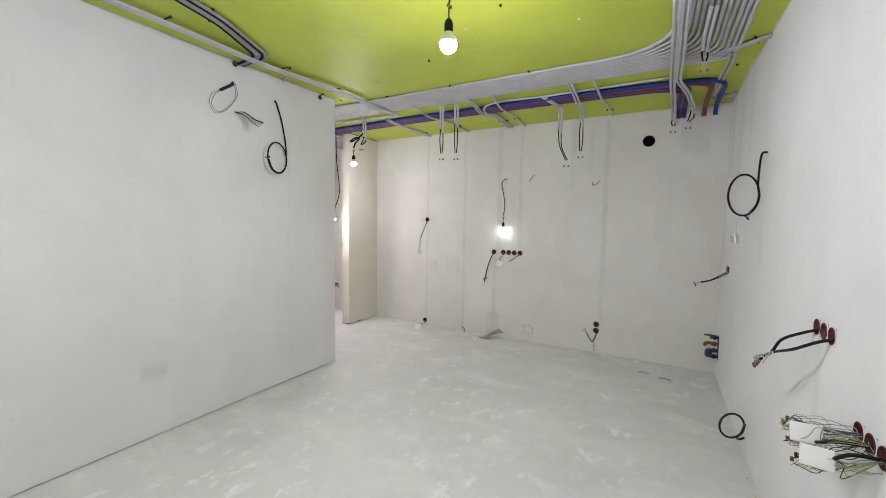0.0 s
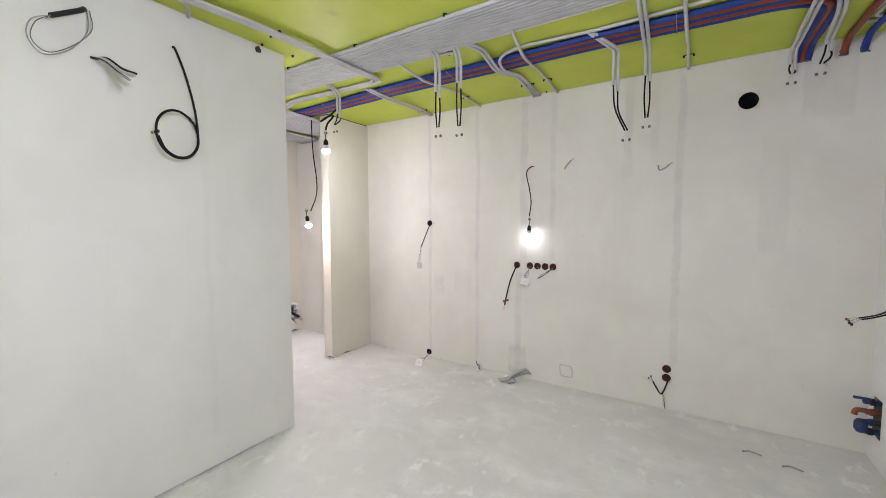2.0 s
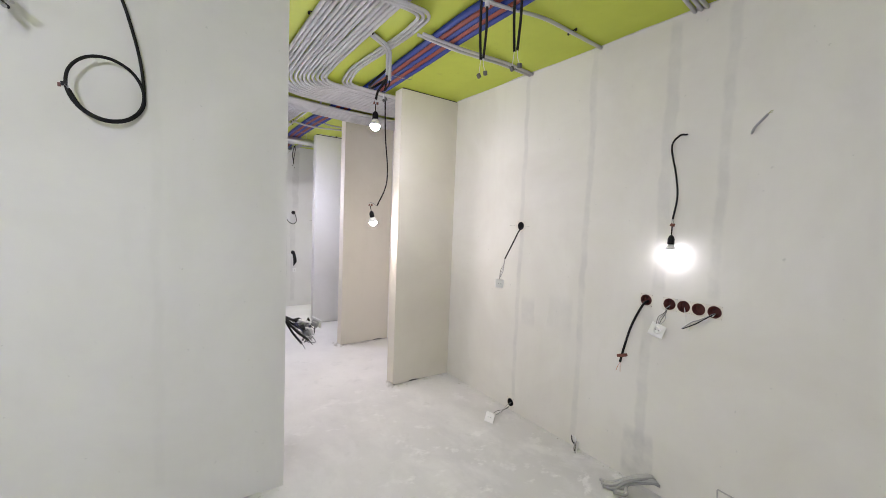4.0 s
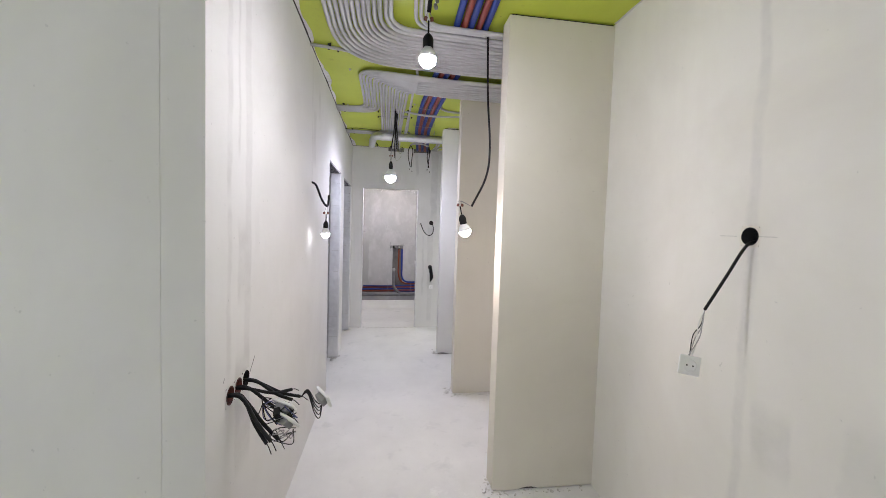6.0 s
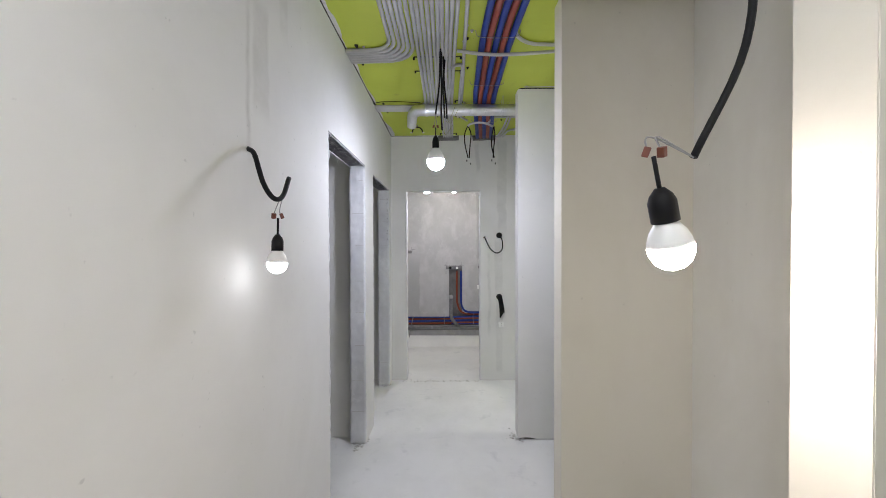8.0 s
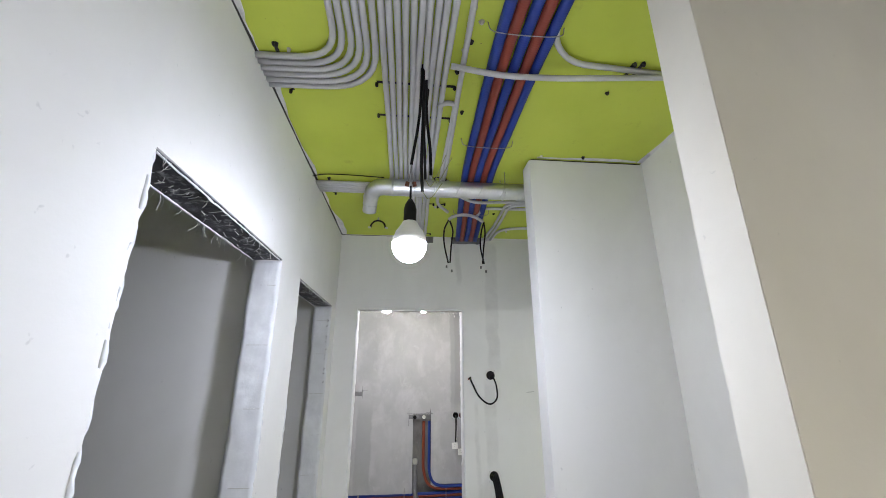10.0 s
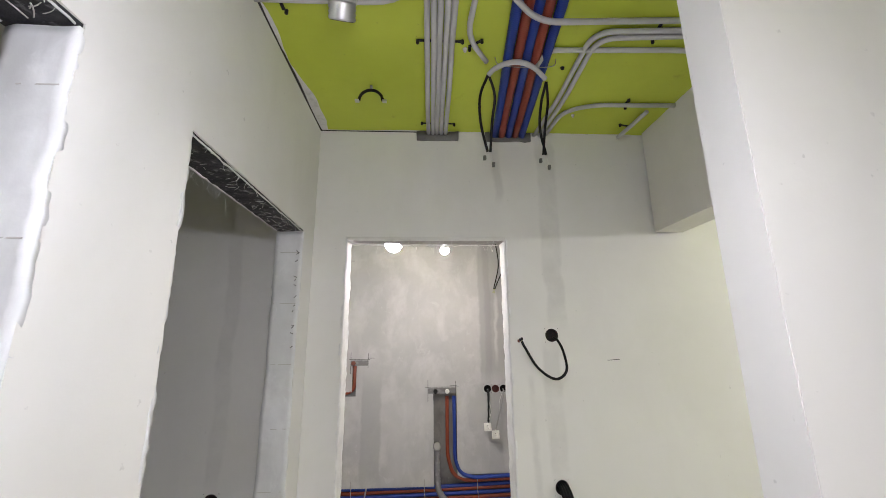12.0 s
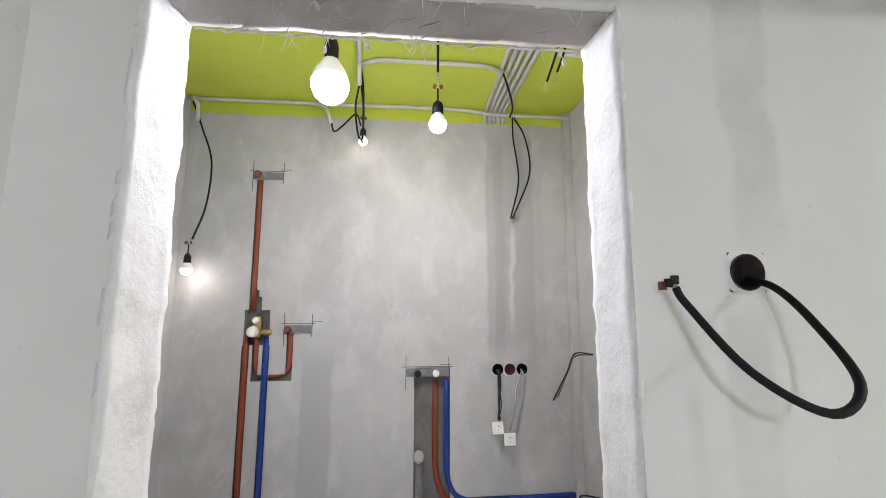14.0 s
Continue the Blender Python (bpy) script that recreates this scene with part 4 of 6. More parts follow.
CORRIDOR = [
    [(-4.55, 3.71, CZ - 0.02), (-4.41, 3.69, CZ), (-4.38, 3.60, CZ), (-4.31, 3.36, CZ), (-4.25, 3.17, CZ), (-4.22, Y_S, CZ)],
    [(-4.95, 3.70, CZ), (-6.3, 3.72, CZ), (-6.68, 3.70, CZ), (-6.80, 3.79, CZ - 0.01)],
    [(-5.69, 3.635, CZ - 0.02), (-5.675, 3.66, CZ - 0.006), (-5.685, 3.705, CZ), (-6.3, 3.70, CZ), (-6.42, 3.70, CZ)],
    [(-5.46, 3.66, CZ - 0.02), (-5.465, 3.84, CZ - 0.044), (-5.46, 4.03, CZ - 0.044), (-5.44, Y_N, CZ)],
    [(-4.98, 3.99, CZ), (-5.33, 3.98, CZ), (-5.43, 4.08, CZ), (-5.47, Y_N, CZ)],
    [(-6.36, 3.74, CZ), (-6.44, 3.80, CZ - 0.044), (-6.56, 3.93, CZ - 0.044), (-6.58, 4.41, CZ), (-6.57, Y_N, CZ)],
    [(-6.80, 3.99, CZ - 0.03), (-6.74, 4.02, CZ), (-6.72, 4.5, CZ), (-6.72, Y_N, CZ)],
    [(X_END, 4.15, CZ), (-7.05, 4.17, CZ), (-6.64, 4.16, CZ), (-6.60, Y_N, CZ)],
    [(X_END, 4.18, CZ), (-7.05, 4.20, CZ), (-6.67, 4.19, CZ), (-6.63, Y_N, CZ)],
    [(X_END, 4.21, CZ), (-7.15, 4.23, CZ), (-7.09, 4.36, CZ), (-7.08, Y_N, CZ)],
    [(-7.12, 4.64, CZ - 0.01), (-7.25, 4.62, CZ - 0.02), (-7.34, 4.60, CZ - 0.03)],
]
for pts in CORRIDOR:
    ob = thing("conduit_branch", pts[len(pts) // 2], "single grey conduit bending across the green ceiling", "conduit", "conduit branches")
    conduit(ob, pts, 0.08)
    a, b = Vector(pts[-2]), Vector(pts[-1])
    q = a.lerp(b, 0.4)
    clip(ob, q.x, q.y, math.degrees(math.atan2(b.y - a.y, b.x - a.x)), 0.02)
ob = thing("conduit_loop", (-6.84, 3.89, 2.6), "grey conduit loop bridging the red and blue pipes", "conduit")
conduit(ob, [(-6.82, 3.80, CZ - 0.055), (-6.80, 3.815, CZ - 0.045), (-6.76, 3.86, CZ - 0.044), (-6.75, 3.92, CZ - 0.046), (-6.78, 3.98, CZ - 0.048), (-6.83, 4.035, CZ - 0.058)], 0.04)


def loop_tail(x, y, z1, bulge):
    ob = thing("cable_tail", (x, y, z1), "pair of thin black cable tails hanging at the corridor end", "cable", "corridor cable tails")
    for s in (-1, 1):
        tip = Vector((x - 0.12, y + 0.012 + 0.006 * s, z1 + 0.05))
        tail = part("sheath", cable([(x, y, CZ - 0.05), (x - 0.04, y + s * bulge, 2.56), (x - 0.09, y + s * bulge * 0.8, 2.47), tip], 0.0056), BLACK, ob)
        part("terminal", block((-0.007, -0.006, -0.009), (0.007, 0.006, 0.009), Matrix.Translation(tip + Vector((-0.005, 0.012 * s, -0.04 - 0.015 * s))), 0.002), TERMINAL, tail)
        part("wire", cable([tip, tip + Vector((-0.005, 0.012 * s, -0.035 - 0.015 * s))], 0.0014, 5), WIREWHITE, tail)


loop_tail(-6.82, 3.80, 2.30, 0.03)
loop_tail(-6.86, 4.05, 2.31, -0.014)

# ---- heating pipes in red and blue sleeves ----
pipes = thing("pipe_run", (-3.0, 3.9, CZ), "five red and blue sleeved pipes along the ceiling", "pipe")
for k in range(5):
    blue = k % 2 == 0
    o = 0.041 * (k - 2)
    z = H - 0.021
    xe = (0.60, 0.505, 0.335, 0.305, 0.28)[k]
    conduit(pipes, [(X_END, 4.005 + 0.9 * o, z), (-6.9, 3.96 + 0.9 * o, z), (-6.2, 3.895 + 0.9 * o, z), (-5.2, 3.885 + o, z), (-3.9, 3.965 + o, z), (-3.3, 3.94 + o, z), (-2.5, 3.90 + o, z), (-0.9, 3.90 + o, z), (0.10, 3.93 + o, z),
                    (xe, 4.02 + o, z), (xe, 4.66, z), (xe, 4.735, 2.645), (xe, 4.765, 2.60)], 0.22, 0.0192, 0.006, "blue_pipe" if blue else "red_pipe", BLUE if blue else RED, "blue sleeved pipe" if blue else "red sleeved pipe")
for x, y in ((-5.95, 3.89), (-5.3, 3.885), (-3.35, 3.955), (-6.8, 3.95), (-1.9, 3.90), (-0.4, 3.92)):
    bm = tube(bmesh.new(), smooth([(x, y - 0.125, H), (x, y - 0.107, H - 0.036), (x, y, H - 0.044), (x, y + 0.107, H - 0.036), (x, y + 0.125, H)], 5), 0.0018, 5)
    part("strap", bm, WIREGREY, pipes, "thin plastic cable tie")
for x0, x1, y0, y1, name in ((X_END, X_END + 0.012, 3.88, 4.13, "pipe_notch"), (X_END, X_END + 0.012, 3.50, 3.73, "conduit_notch")):
    single(name, rough_slab((x0, y0, H - 0.055), (x1, y1, H - 0.001), 0.03, 0.007, y0), RAW, "ragged dark hole where runs pass the end wall", "hole", kind="structure")

for x, w in ((0.60, 0.044), (0.505, 0.044), (0.305, 0.095)):
    single("pipe_hole", rough_slab((x - w / 2, Y_N - 0.002, 2.585), (x + w / 2, Y_N + 0.004, 2.618), 0.011, 0.006, x), RAW, "ragged dark hole where a pipe enters the wall", "hole", kind="structure")

# ---- spiral duct ----
duct = thing("spiral_duct", (-6.30, 3.8, 2.6), "galvanised spiral air duct across the corridor ceiling", "duct")
DR, DX, DZ = 0.046, -6.305, H - 0.096
bm = bmesh.new()
pts, rad = [], []
yy = 3.42
while yy < 4.74:
    for dy, e in ((0.0, 0.0), (0.001, 0.0012), (0.004, 0.0012), (0.005, 0.0), (0.009, 0.0), (0.06, 0.0), (0.119, 0.0)):
        pts.append((DX, yy + dy, DZ))
        rad.append(DR + e)
    yy += 0.125
tube(bm, pts, rad, 24)
for v in bm.verts:
    v.co.y += 0.06 * math.atan2(v.co.z - DZ, v.co.x - DX) / math.pi * (1 if 3.43 < v.co.y < 4.7 else 0)
part("barrel", bm, ZINC, duct)
el = smooth([(DX, 3.44, DZ), (DX - 0.005, 3.36, DZ), (DX - 0.035, 3.325, DZ - 0.012), (DX - 0.07, 3.31, DZ - 0.035), (DX - 0.095, 3.305, DZ - 0.06)], 5)
part("elbow", tube(bmesh.new(), el, [DR + (0.003 if i % 5 == 0 else 0.001) - 0.008 * i / len(el) for i in range(len(el))], 24), ZINC, duct, "segmented elbow wrapped in foil tape")
a, b = el[-1], el[-1] + (el[-1] - el[-2]).normalized() * 0.05
part("collar", tube(bmesh.new(), [a.lerp(b, k / 8) for k in range(9)], [DR - 0.009 + (0.003 if k % 2 else 0) for k in range(9)], 28), ZINC, duct, "crimped open duct end")
# near-black disc paints the shade inside the open duct end
part("mouth", tube(bmesh.new(), [b, b + (b - a).normalized() * 0.0015], DR - 0.013, 20), GAP, duct)
for y in (3.55, 4.05):
    part("strap", tube(bmesh.new(), [(DX - DR - 0.006, y, H), (DX - DR - 0.004, y, DZ)] + [(DX + (DR + 0.004) * math.cos(t), y, DZ + (DR + 0.004) * math.sin(t)) for t in (math.pi + math.pi * k / 10 for k in range(11))] + [(DX + DR + 0.006, y, H)], 0.003, 5), ZINC, duct)
ob = thing("pipe_clamp", (-7.0, 3.305, H), "half ring black pipe clamp screwed to the ceiling", "clamp")
part("ring", tube(bmesh.new(), [(-7.0, 3.305 + 0.052 * math.cos(t), H - 0.075 + 0.052 * math.sin(t)) for t in (math.pi * k / 14 for k in range(15))], 0.007, 6), BLACK, ob)
part("stem", tube(bmesh.new(), [(-7.0, 3.305, H), (-7.0, 3.305, H - 0.02)], 0.006, 6), WIREGREY, ob)
for s in (-1, 1):
    part("ear", block((-0.008, -0.009, -0.004), (0.008, 0.009, 0.004), Matrix.Translation((-7.0, 3.305 + 0.06 * s, H - 0.077))), ZINC, ob)


# ---- ceiling stubs, plaster smears along the edges ----
def stub(x, y, k):
    bm = lathe(bmesh.new(), [(0.004, -0.010), (0.006, -0.007), (0.008, 0.0), (0.010, 0.004)], Matrix.Translation((x, y, H - 0.003)), 7)
    single("ceiling_anchor", rough_up(bm, 0.003, 60, k), DARKGREY if k % 2 else DEBRIS, "stub of a fixing plug in the green ceiling", "fixing", "ceiling anchors")


for k, (x, y) in enumerate(((-5.30, 3.74), (-5.38, 3.72), (-5.42, 3.70), (-5.75, 3.74), (-5.98, 3.72), (-5.52, 3.69), (-5.25, 3.71), (-5.45, 3.06), (-5.47, 3.10), (-5.58, 4.30), (-6.07, 4.20), (-6.06, 4.42), (-6.0, 4.74), (-5.6, 4.74), (-0.62, 2.05),
                            (-0.66, 2.15), (-0.95, 2.3), (-1.4, 2.6), (-0.3, 2.5), (-2.72, 2.80), (-2.72, 2.45), (-2.70, 3.02), (-3.2, 3.78), (-4.3, 3.15), (-4.6, 3.20), (-6.62, 3.86), (-6.76, 3.70), (-6.85, 4.12), (-7.2, 4.3), (-1.42, 4.72), (-1.36, 4.73), (0.62, 3.7))):
    stub(x, y, k)


def smear(x0, y0, x1, y1, width, seed, material=None, drop=0.002, name="plaster_smear", label="ragged white plaster smear along the ceiling edge", category="plaster"):
    """A ragged plaster smear along a ceiling edge, 2 mm below it."""
    bm = bmesh.new()
    a, b = Vector((x0, y0, H - drop)), Vector((x1, y1, H - drop))
    side = Vector((-(b - a).normalized().y, (b - a).normalized().x, 0))
    n = int((b - a).length / 0.03)
    rows = []
    for k in range(n + 1):
        p = a.lerp(b, k / n)
        w = width * max(0.12, 0.45 + 1.2 * noise.noise(p * 3.5 + Vector((seed, 0, 0))) + 0.15 * noise.noise(p * 21))
        rows.append((bm.verts.new(p), bm.verts.new(p + side * w), bm.verts.new(p + side * (w + 0.004) + Vector((0, 0, 0.003)))))
    for p, q in zip(rows, rows[1:]):
        bm.faces.new((p[0], p[1], q[1], q[0]))
        bm.faces.new((p[1], p[2], q[2], q[1]))
    single(name, bm, material or ROUGH_WHITE, label, category, kind="structure")


smear(X_END, Y_S, -2.8, Y_S, 0.042, 1)
smear(X_END, Y_S, -2.8, Y_S, 0.007, 21, GAP, 0.006, "ceiling_crack", "thin dark crack between wall and ceiling", "crack")
smear(X_END, 3.5, X_END, Y_S, 0.006, 23, GAP, 0.006, "ceiling_crack", "thin dark crack between wall and ceiling", "crack")
smear(-6.09, Y_N, -5.07, Y_N, -0.03, 4)
smear(-6.088, 4.18, -6.088, 4.72, -0.03, 9)
smear(X_END, 4.7, X_END, Y_S, 0.02, 15)
smear(-3.62, Y_N, 0.2, Y_N, -0.016, 17)
smear(-4.96, Y_N, -5.0, 4.14, 0.02, 6)
smear(X_E, -1.0, X_E, Y_N, 0.010, 5)


def primer_edge():
    """The green primer runs a hand's breadth down the bathroom wall, with an uneven lower edge."""
    bm, last = bmesh.new(), None
    for k in range(113):
        y = 2.322 + 0.02 * k
        z = 2.618 + 0.012 * noise.noise(Vector((y * 2.5, 0, 3))) + 0.006 * noise.noise(Vector((y * 19, 0, 7)))
        row = (bm.verts.new((X_B + 0.003, y, z)), bm.verts.new((X_B + 0.003, y, H - 0.001)))
        if last:
            bm.faces.new((last[0], row[0], row[1], last[1]))
        last = row
    single("primer_edge", bm, LIME, "lime green primer lapping down the bathroom wall", "primer", kind="structure")


primer_edge()
ob = thing("thin_wire", (-6.35, 3.04, H - 0.01), "thin black wire along the ceiling behind the duct", "wire")
part("wire", cable([(-6.355, Y_S, H - 0.02), (-6.35, 3.06, H - 0.008), (-6.352, 3.2, H - 0.007), (-6.34, 3.38, H - 0.02)], 0.0028, 5), BLACK, ob)
smear(-2.745, 2.85, -2.70, -1.0, -0.008, 11)


# ---- cables hanging out of the walls ----
def wall_cable(pts, r, material, label, tips=2, tip_mat=None, tip_len=0.05, plug=True, name="wall_cable", group="wall cables"):
    ob = thing(name, pts[0], label, "cable", group)
    part("sheath", cable(pts, r), material, ob)
    e = Vector(pts[-1])
    d = (e - Vector(pts[-2])).normalized()
    for k in range(tips):
        s = d.orthogonal().normalized() * (k - (tips - 1) / 2)
        q = e + d * tip_len + s * tip_len * 0.5 + Vector((0, 0, -0.01))
        w = part("wire", cable([e, e + d * tip_len * 0.4 + s * 0.01, q], 0.0016, 5), tip_mat or WIREWHITE, ob)
        if plug:
            part("terminal", block((-0.005, -0.005, -0.007), (0.005, 0.005, 0.007), Matrix.Translation(q), 0.0015), DARKGREY if k else BROWN, w)
    return ob


# white partition
loop = [on("W", 2.288 + 0.122 * g * math.cos(a), 2.003 + 0.130 * g * math.sin(a), 0.045 - 0.033 * math.cos(a) + 0.006 * k / 15) for k, a, g in ((k, -2 * math.pi * k / 10 + 0.25, 1 - 0.05 * k / 15) for k in range(16))]
wall_cable([on("W", 2.299, 2.485), on("W", 2.308, 2.47, 0.012), on("W", 2.352, 2.34, 0.018), on("W", 2.392, 2.17, 0.016)] + loop, 0.0064, BLACK, "black cable curled in a loop on the white partition", 3, WIREGREY, 0.03)
wall_cable([on("W", 1.93, 2.52), on("W", 1.90, 2.49, 0.03), on("W", 1.80, 2.42, 0.05)], 0.011, DARKGREY, "thick grey cable stub with looped wires on the partition", 1, DARKGREY, 0.02, False)
ob = thing("wire_loop", on("W", 1.83, 2.3), "thin grey wire loop on the white partition", "cable", "wall cables")
part("wire", cable([on("W", 1.80, 2.42, 0.05), on("W", 1.74, 2.38, 0.05), on("W", 1.725, 2.31, 0.04), on("W", 1.77, 2.25, 0.04), on("W", 1.86, 2.30, 0.04), on("W", 1.93, 2.41, 0.03), on("W", 1.94, 2.52, 0.0)], 0.0026, 6), WIREGREY, ob)
part("second_wire", cable([on("W", 1.80, 2.42, 0.05), on("W", 1.75, 2.37, 0.06), on("W", 1.735, 2.30, 0.05), on("W", 1.785, 2.26, 0.05), on("W", 1.87, 2.32, 0.04), on("W", 1.945, 2.42, 0.03), on("W", 1.95, 2.52, 0.0)], 0.002, 6), TERMINAL, ob)
ob = thing("cable_clump", on("W", 2.0, 2.3), "short grey cable clump sprouting from the partition", "cable", "wall cables")
for k in range(5):
    a = random.uniform(-1, 1)
    part("sheath", cable([on("W", 1.945 + 0.005 * k, 2.305), on("W", 1.985 + 0.01 * a, 2.295 + 0.012 * a, 0.05), on("W", 2.02 + 0.012 * a, 2.245 + 0.015 * a, 0.11), on("W", 2.05 + 0.015 * a, 2.215 + 0.02 * a, 0.15 + 0.008 * k)], 0.006, 6), (DARKGREY, CABLEGREY, WIREGREY)[k % 3], ob)
# near-black lumps paint the shade of two holes under the ceiling
for u, z in ((1.95, H - 0.03), (2.81, H - 0.035)):
    bm = rough_up(lathe(bmesh.new(), [(0.02, 0.0), (0.022, 0.006), (0.012, 0.016), (0.004, 0.018)], Matrix.Translation(on("W", u, z)) @ pose(0, 0, 0, 0, 90), 9), 0.006, 40, u)
    single("cable_hole", bm, GAP, "ragged dark hole at the top of the partition", "hole", kind="structure")

# kitchen wall
def plate(m, size, label, dots=True):
    ob = thing("socket_plate", m.translation, label, "socket plate", "loose socket plates")
    part("mechanism", block((-0.3 * size, -0.3 * size, -0.026), (0.3 * size, 0.3 * size, -0.004), m, 0.004), WIREGREY, ob, "grey socket mechanism behind the plate")
    part("frame", block((-size / 2, -size / 2, -0.005), (size / 2, size / 2, 0.005), m, 0.003), PLATE, ob)
    if dots:
        part("face", lathe(bmesh.new(), [(0.021, 0.0045), (0.022, 0.007), (0.018, 0.0075), (0.016, 0.006), (0.002, 0.006)], m, 18), PLATE, ob)
        for s in (-1, 1):
            part("pin_hole", lathe(bmesh.new(), [(0.003, 0.0065), (0.003, 0.0068)], m @ Matrix.Translation((0.0095 * s, 0, 0)), 8), GAP, ob)
    return ob


def facing(at, normal, spin=0.0, wide=1.0):
    """The pose of a plate at a place, with its face towards a direction."""
    return Matrix.Translation(at) @ Vector(normal).to_track_quat("Z", "Y").to_matrix().to_4x4() @ pose(0, 0, 0, 0, 0, spin) @ Matrix.Diagonal((wide, 1, 1, 1))


def wires(a, b, n, spread, material, label, name="wire_tangle", r=0.0018):
    """A few thin wires that sag loosely from a to b."""
    ob = thing(name, a, label, "wires", "wire tangles")
    a, b = Vector(a), Vector(b)
    for k in range(n):
        j = [Vector((random.uniform(-1, 1), random.uniform(-1, 1), random.uniform(-1, 0.6))) * spread for _ in range(3)]
        part("wire", cable([a, a.lerp(b, 0.3) + j[0], a.lerp(b, 0.65) + j[1], b + j[2] * 0.4], r, 5), material[k % len(material)] if isinstance(material, tuple) else material, ob)
    return ob


wall_cable([on("N", -2.71, 1.50, -0.02), on("N", -2.715, 1.48, 0.02), on("N", -2.735, 1.37, 0.07), on("N", -2.752, 1.25, 0.13)], 0.0052, BLACK, "dark cable hanging from a wall box", 0)
wires(on("N", -2.752, 1.25, 0.13), on("N", -2.725, 1.10, 0.20), 4, 0.018, (WIREGREY, DARKGREY, WIREWHITE), "thin wires from the cable to its plate", r=0.0018)
plate(Matrix.Translation(on("N", -2.715, 1.065, 0.21)) @ pose(0, 0, 0, 80, 8, 68), 0.066, "white socket plate dangling on thin wires")
wall_cable([on("N", -1.695, 1.10, -0.02), on("N", -1.70, 1.08, 0.025), on("N", -1.745, 0.95, 0.05), on("N", -1.785, 0.79, 0.05), on("N", -1.80, 0.71, 0.05)], 0.0068, BLACK, "dark cable hanging from a wall box", 2, COPPER, 0.05, False)
ob = thing("junction_clip", on("N", -1.80, 0.80, 0.08), "small brown clip on a hanging cable", "clip")
part("body", block((-0.03, -0.01, -0.009), (0.03, 0.01, 0.009), Matrix.Translation(on("N", -1.79, 0.755, 0.05)) @ pose(0, 0, 0, 0, -20, 0), 0.003), BROWN, ob)
wires(on("N", -1.565, 1.10, -0.01), on("N", -1.60, 0.98, 0.06), 4, 0.02, (WIREGREY, DARKGREY), "loose wires from a socket box")
plate(Matrix.Translation(on("N", -1.59, 0.962, 0.07)) @ pose(0, 0, 0, 60, 20, 25), 0.075, "white socket plate dangling on thin wires")
wires(on("N", -1.345, 1.10, -0.01), on("N", -1.475, 1.00, 0.04), 3, 0.012, (WIREGREY, DARKGREY, WIREWHITE), "loose wires from a socket box", r=0.003)
wires(on("N", -1.492, 1.10, -0.01), on("N", -1.45, 0.99, 0.03), 2, 0.02, (WIREWHITE,), "loose wires from a socket box")
wall_cable([on("N", -1.255, 2.0), on("N", -1.23, 2.02, 0.04), on("N", -1.18, 2.06, 0.07)], 0.006, WIREGREY, "short stripped cable end on the kitchen wall", 2, WIREGREEN, 0.03, False)
wall_cable([on("N", -0.52, 1.97), on("N", -0.51, 1.93, 0.03), on("N", -0.47, 1.94, 0.05), on("N", -0.44, 1.965, 0.06)], 0.006, WIREGREY, "short stripped cable end on the kitchen wall", 2, WIREGREEN, 0.03, False)
wall_cable([on("N", -0.40, 0.265, -0.02), on("N", -0.405, 0.22, 0.02), on("N", -0.44, 0.14, 0.05), on("N", -0.48, 0.20, 0.07), on("N", -0.50, 0.24, 0.08)], 0.006, DARKGREY, "dark cable loop below a low double socket", 2, WIREGREY, 0.05)
wires(on("N", -0.50, 0.24, 0.08), on("N", -0.57, 0.27, 0.08), 3, 0.015, (WIREWHITE,), "white stripped wires by the low socket")
wires(on("N", -0.43, 0.14, 0.05), on("N", -0.41, 0.03, 0.06), 3, 0.015, (WIREGREEN, DARKGREY), "thin wires hanging to the floor")
wires(on("N", -2.735, 0.06, -0.01), (-2.70, 4.52, 0.02), 3, 0.02, (DARKGREY, WIREGREY), "thin wires from a low socket box to the floor")
plate(Matrix.Translation((-2.68, 4.48, 0.03)) @ pose(0, 0, 0, 65, 0, 15), 0.075, "white socket plate standing on the floor")
ob = thing("cable_bundle", (-1.68, 4.66, 0.0), "bundle of pale grey flat cables drooping from the wall foot", "cable")
for k in range(6):
    o = 0.016 * (k % 3)
    end = -1.80 + 0.022 * k
    part("sheath", cable([(-1.585 + 0.008 * k, Y_N, 0.085 - 0.006 * k), (-1.60 + 0.006 * k, 4.72, 0.10 - 0.006 * k), (-1.66, 4.66 - o, 0.075 - 0.007 * k), (end + 0.06, 4.595 - o, 0.022 + 0.004 * (k % 2)), (end, 4.575 - 1.2 * o, 0.012)], 0.0095, 7), (CABLEGREY, CABLEGREY, WIREGREY)[k % 3], ob)
wires((-2.14, Y_N, 0.07), (-2.06, 4.70, 0.012), 5, 0.03, (WIREWHITE, DARKGREY, WIREGREY), "knot of white and dark wires at the wall foot", r=0.004)
bm = tube(bmesh.new(), route([on("N", -1.265, 0.205, 0.002), on("N", -1.155, 0.20, 0.002), on("N", -1.15, 0.10, 0.002), on("N", -1.26, 0.10, 0.002), on("N", -1.265, 0.20, 0.002)], 0.025), 0.004, 5)
single("box_outline", bm, FILLER, "rounded square groove around a plastered socket box", "groove", kind="structure")
ob = thing("vent_collar", on("N", 0.03, 2.38), "round dark vent opening in the kitchen wall", "vent")
bm = bmesh.new()
vm = Matrix.Translation(on("N", 0.03, 2.38)) @ pose(0, 0, 0, 90)
n = 32
rows = [[bm.verts.new(vm @ Vector((r * math.cos(2 * math.pi * k / n), r * math.sin(2 * math.pi * k / n), z))) for k in range(n)] for r, z in ((0.0585, 0.001), (0.0575, 0.002), (0.056, -0.10))]
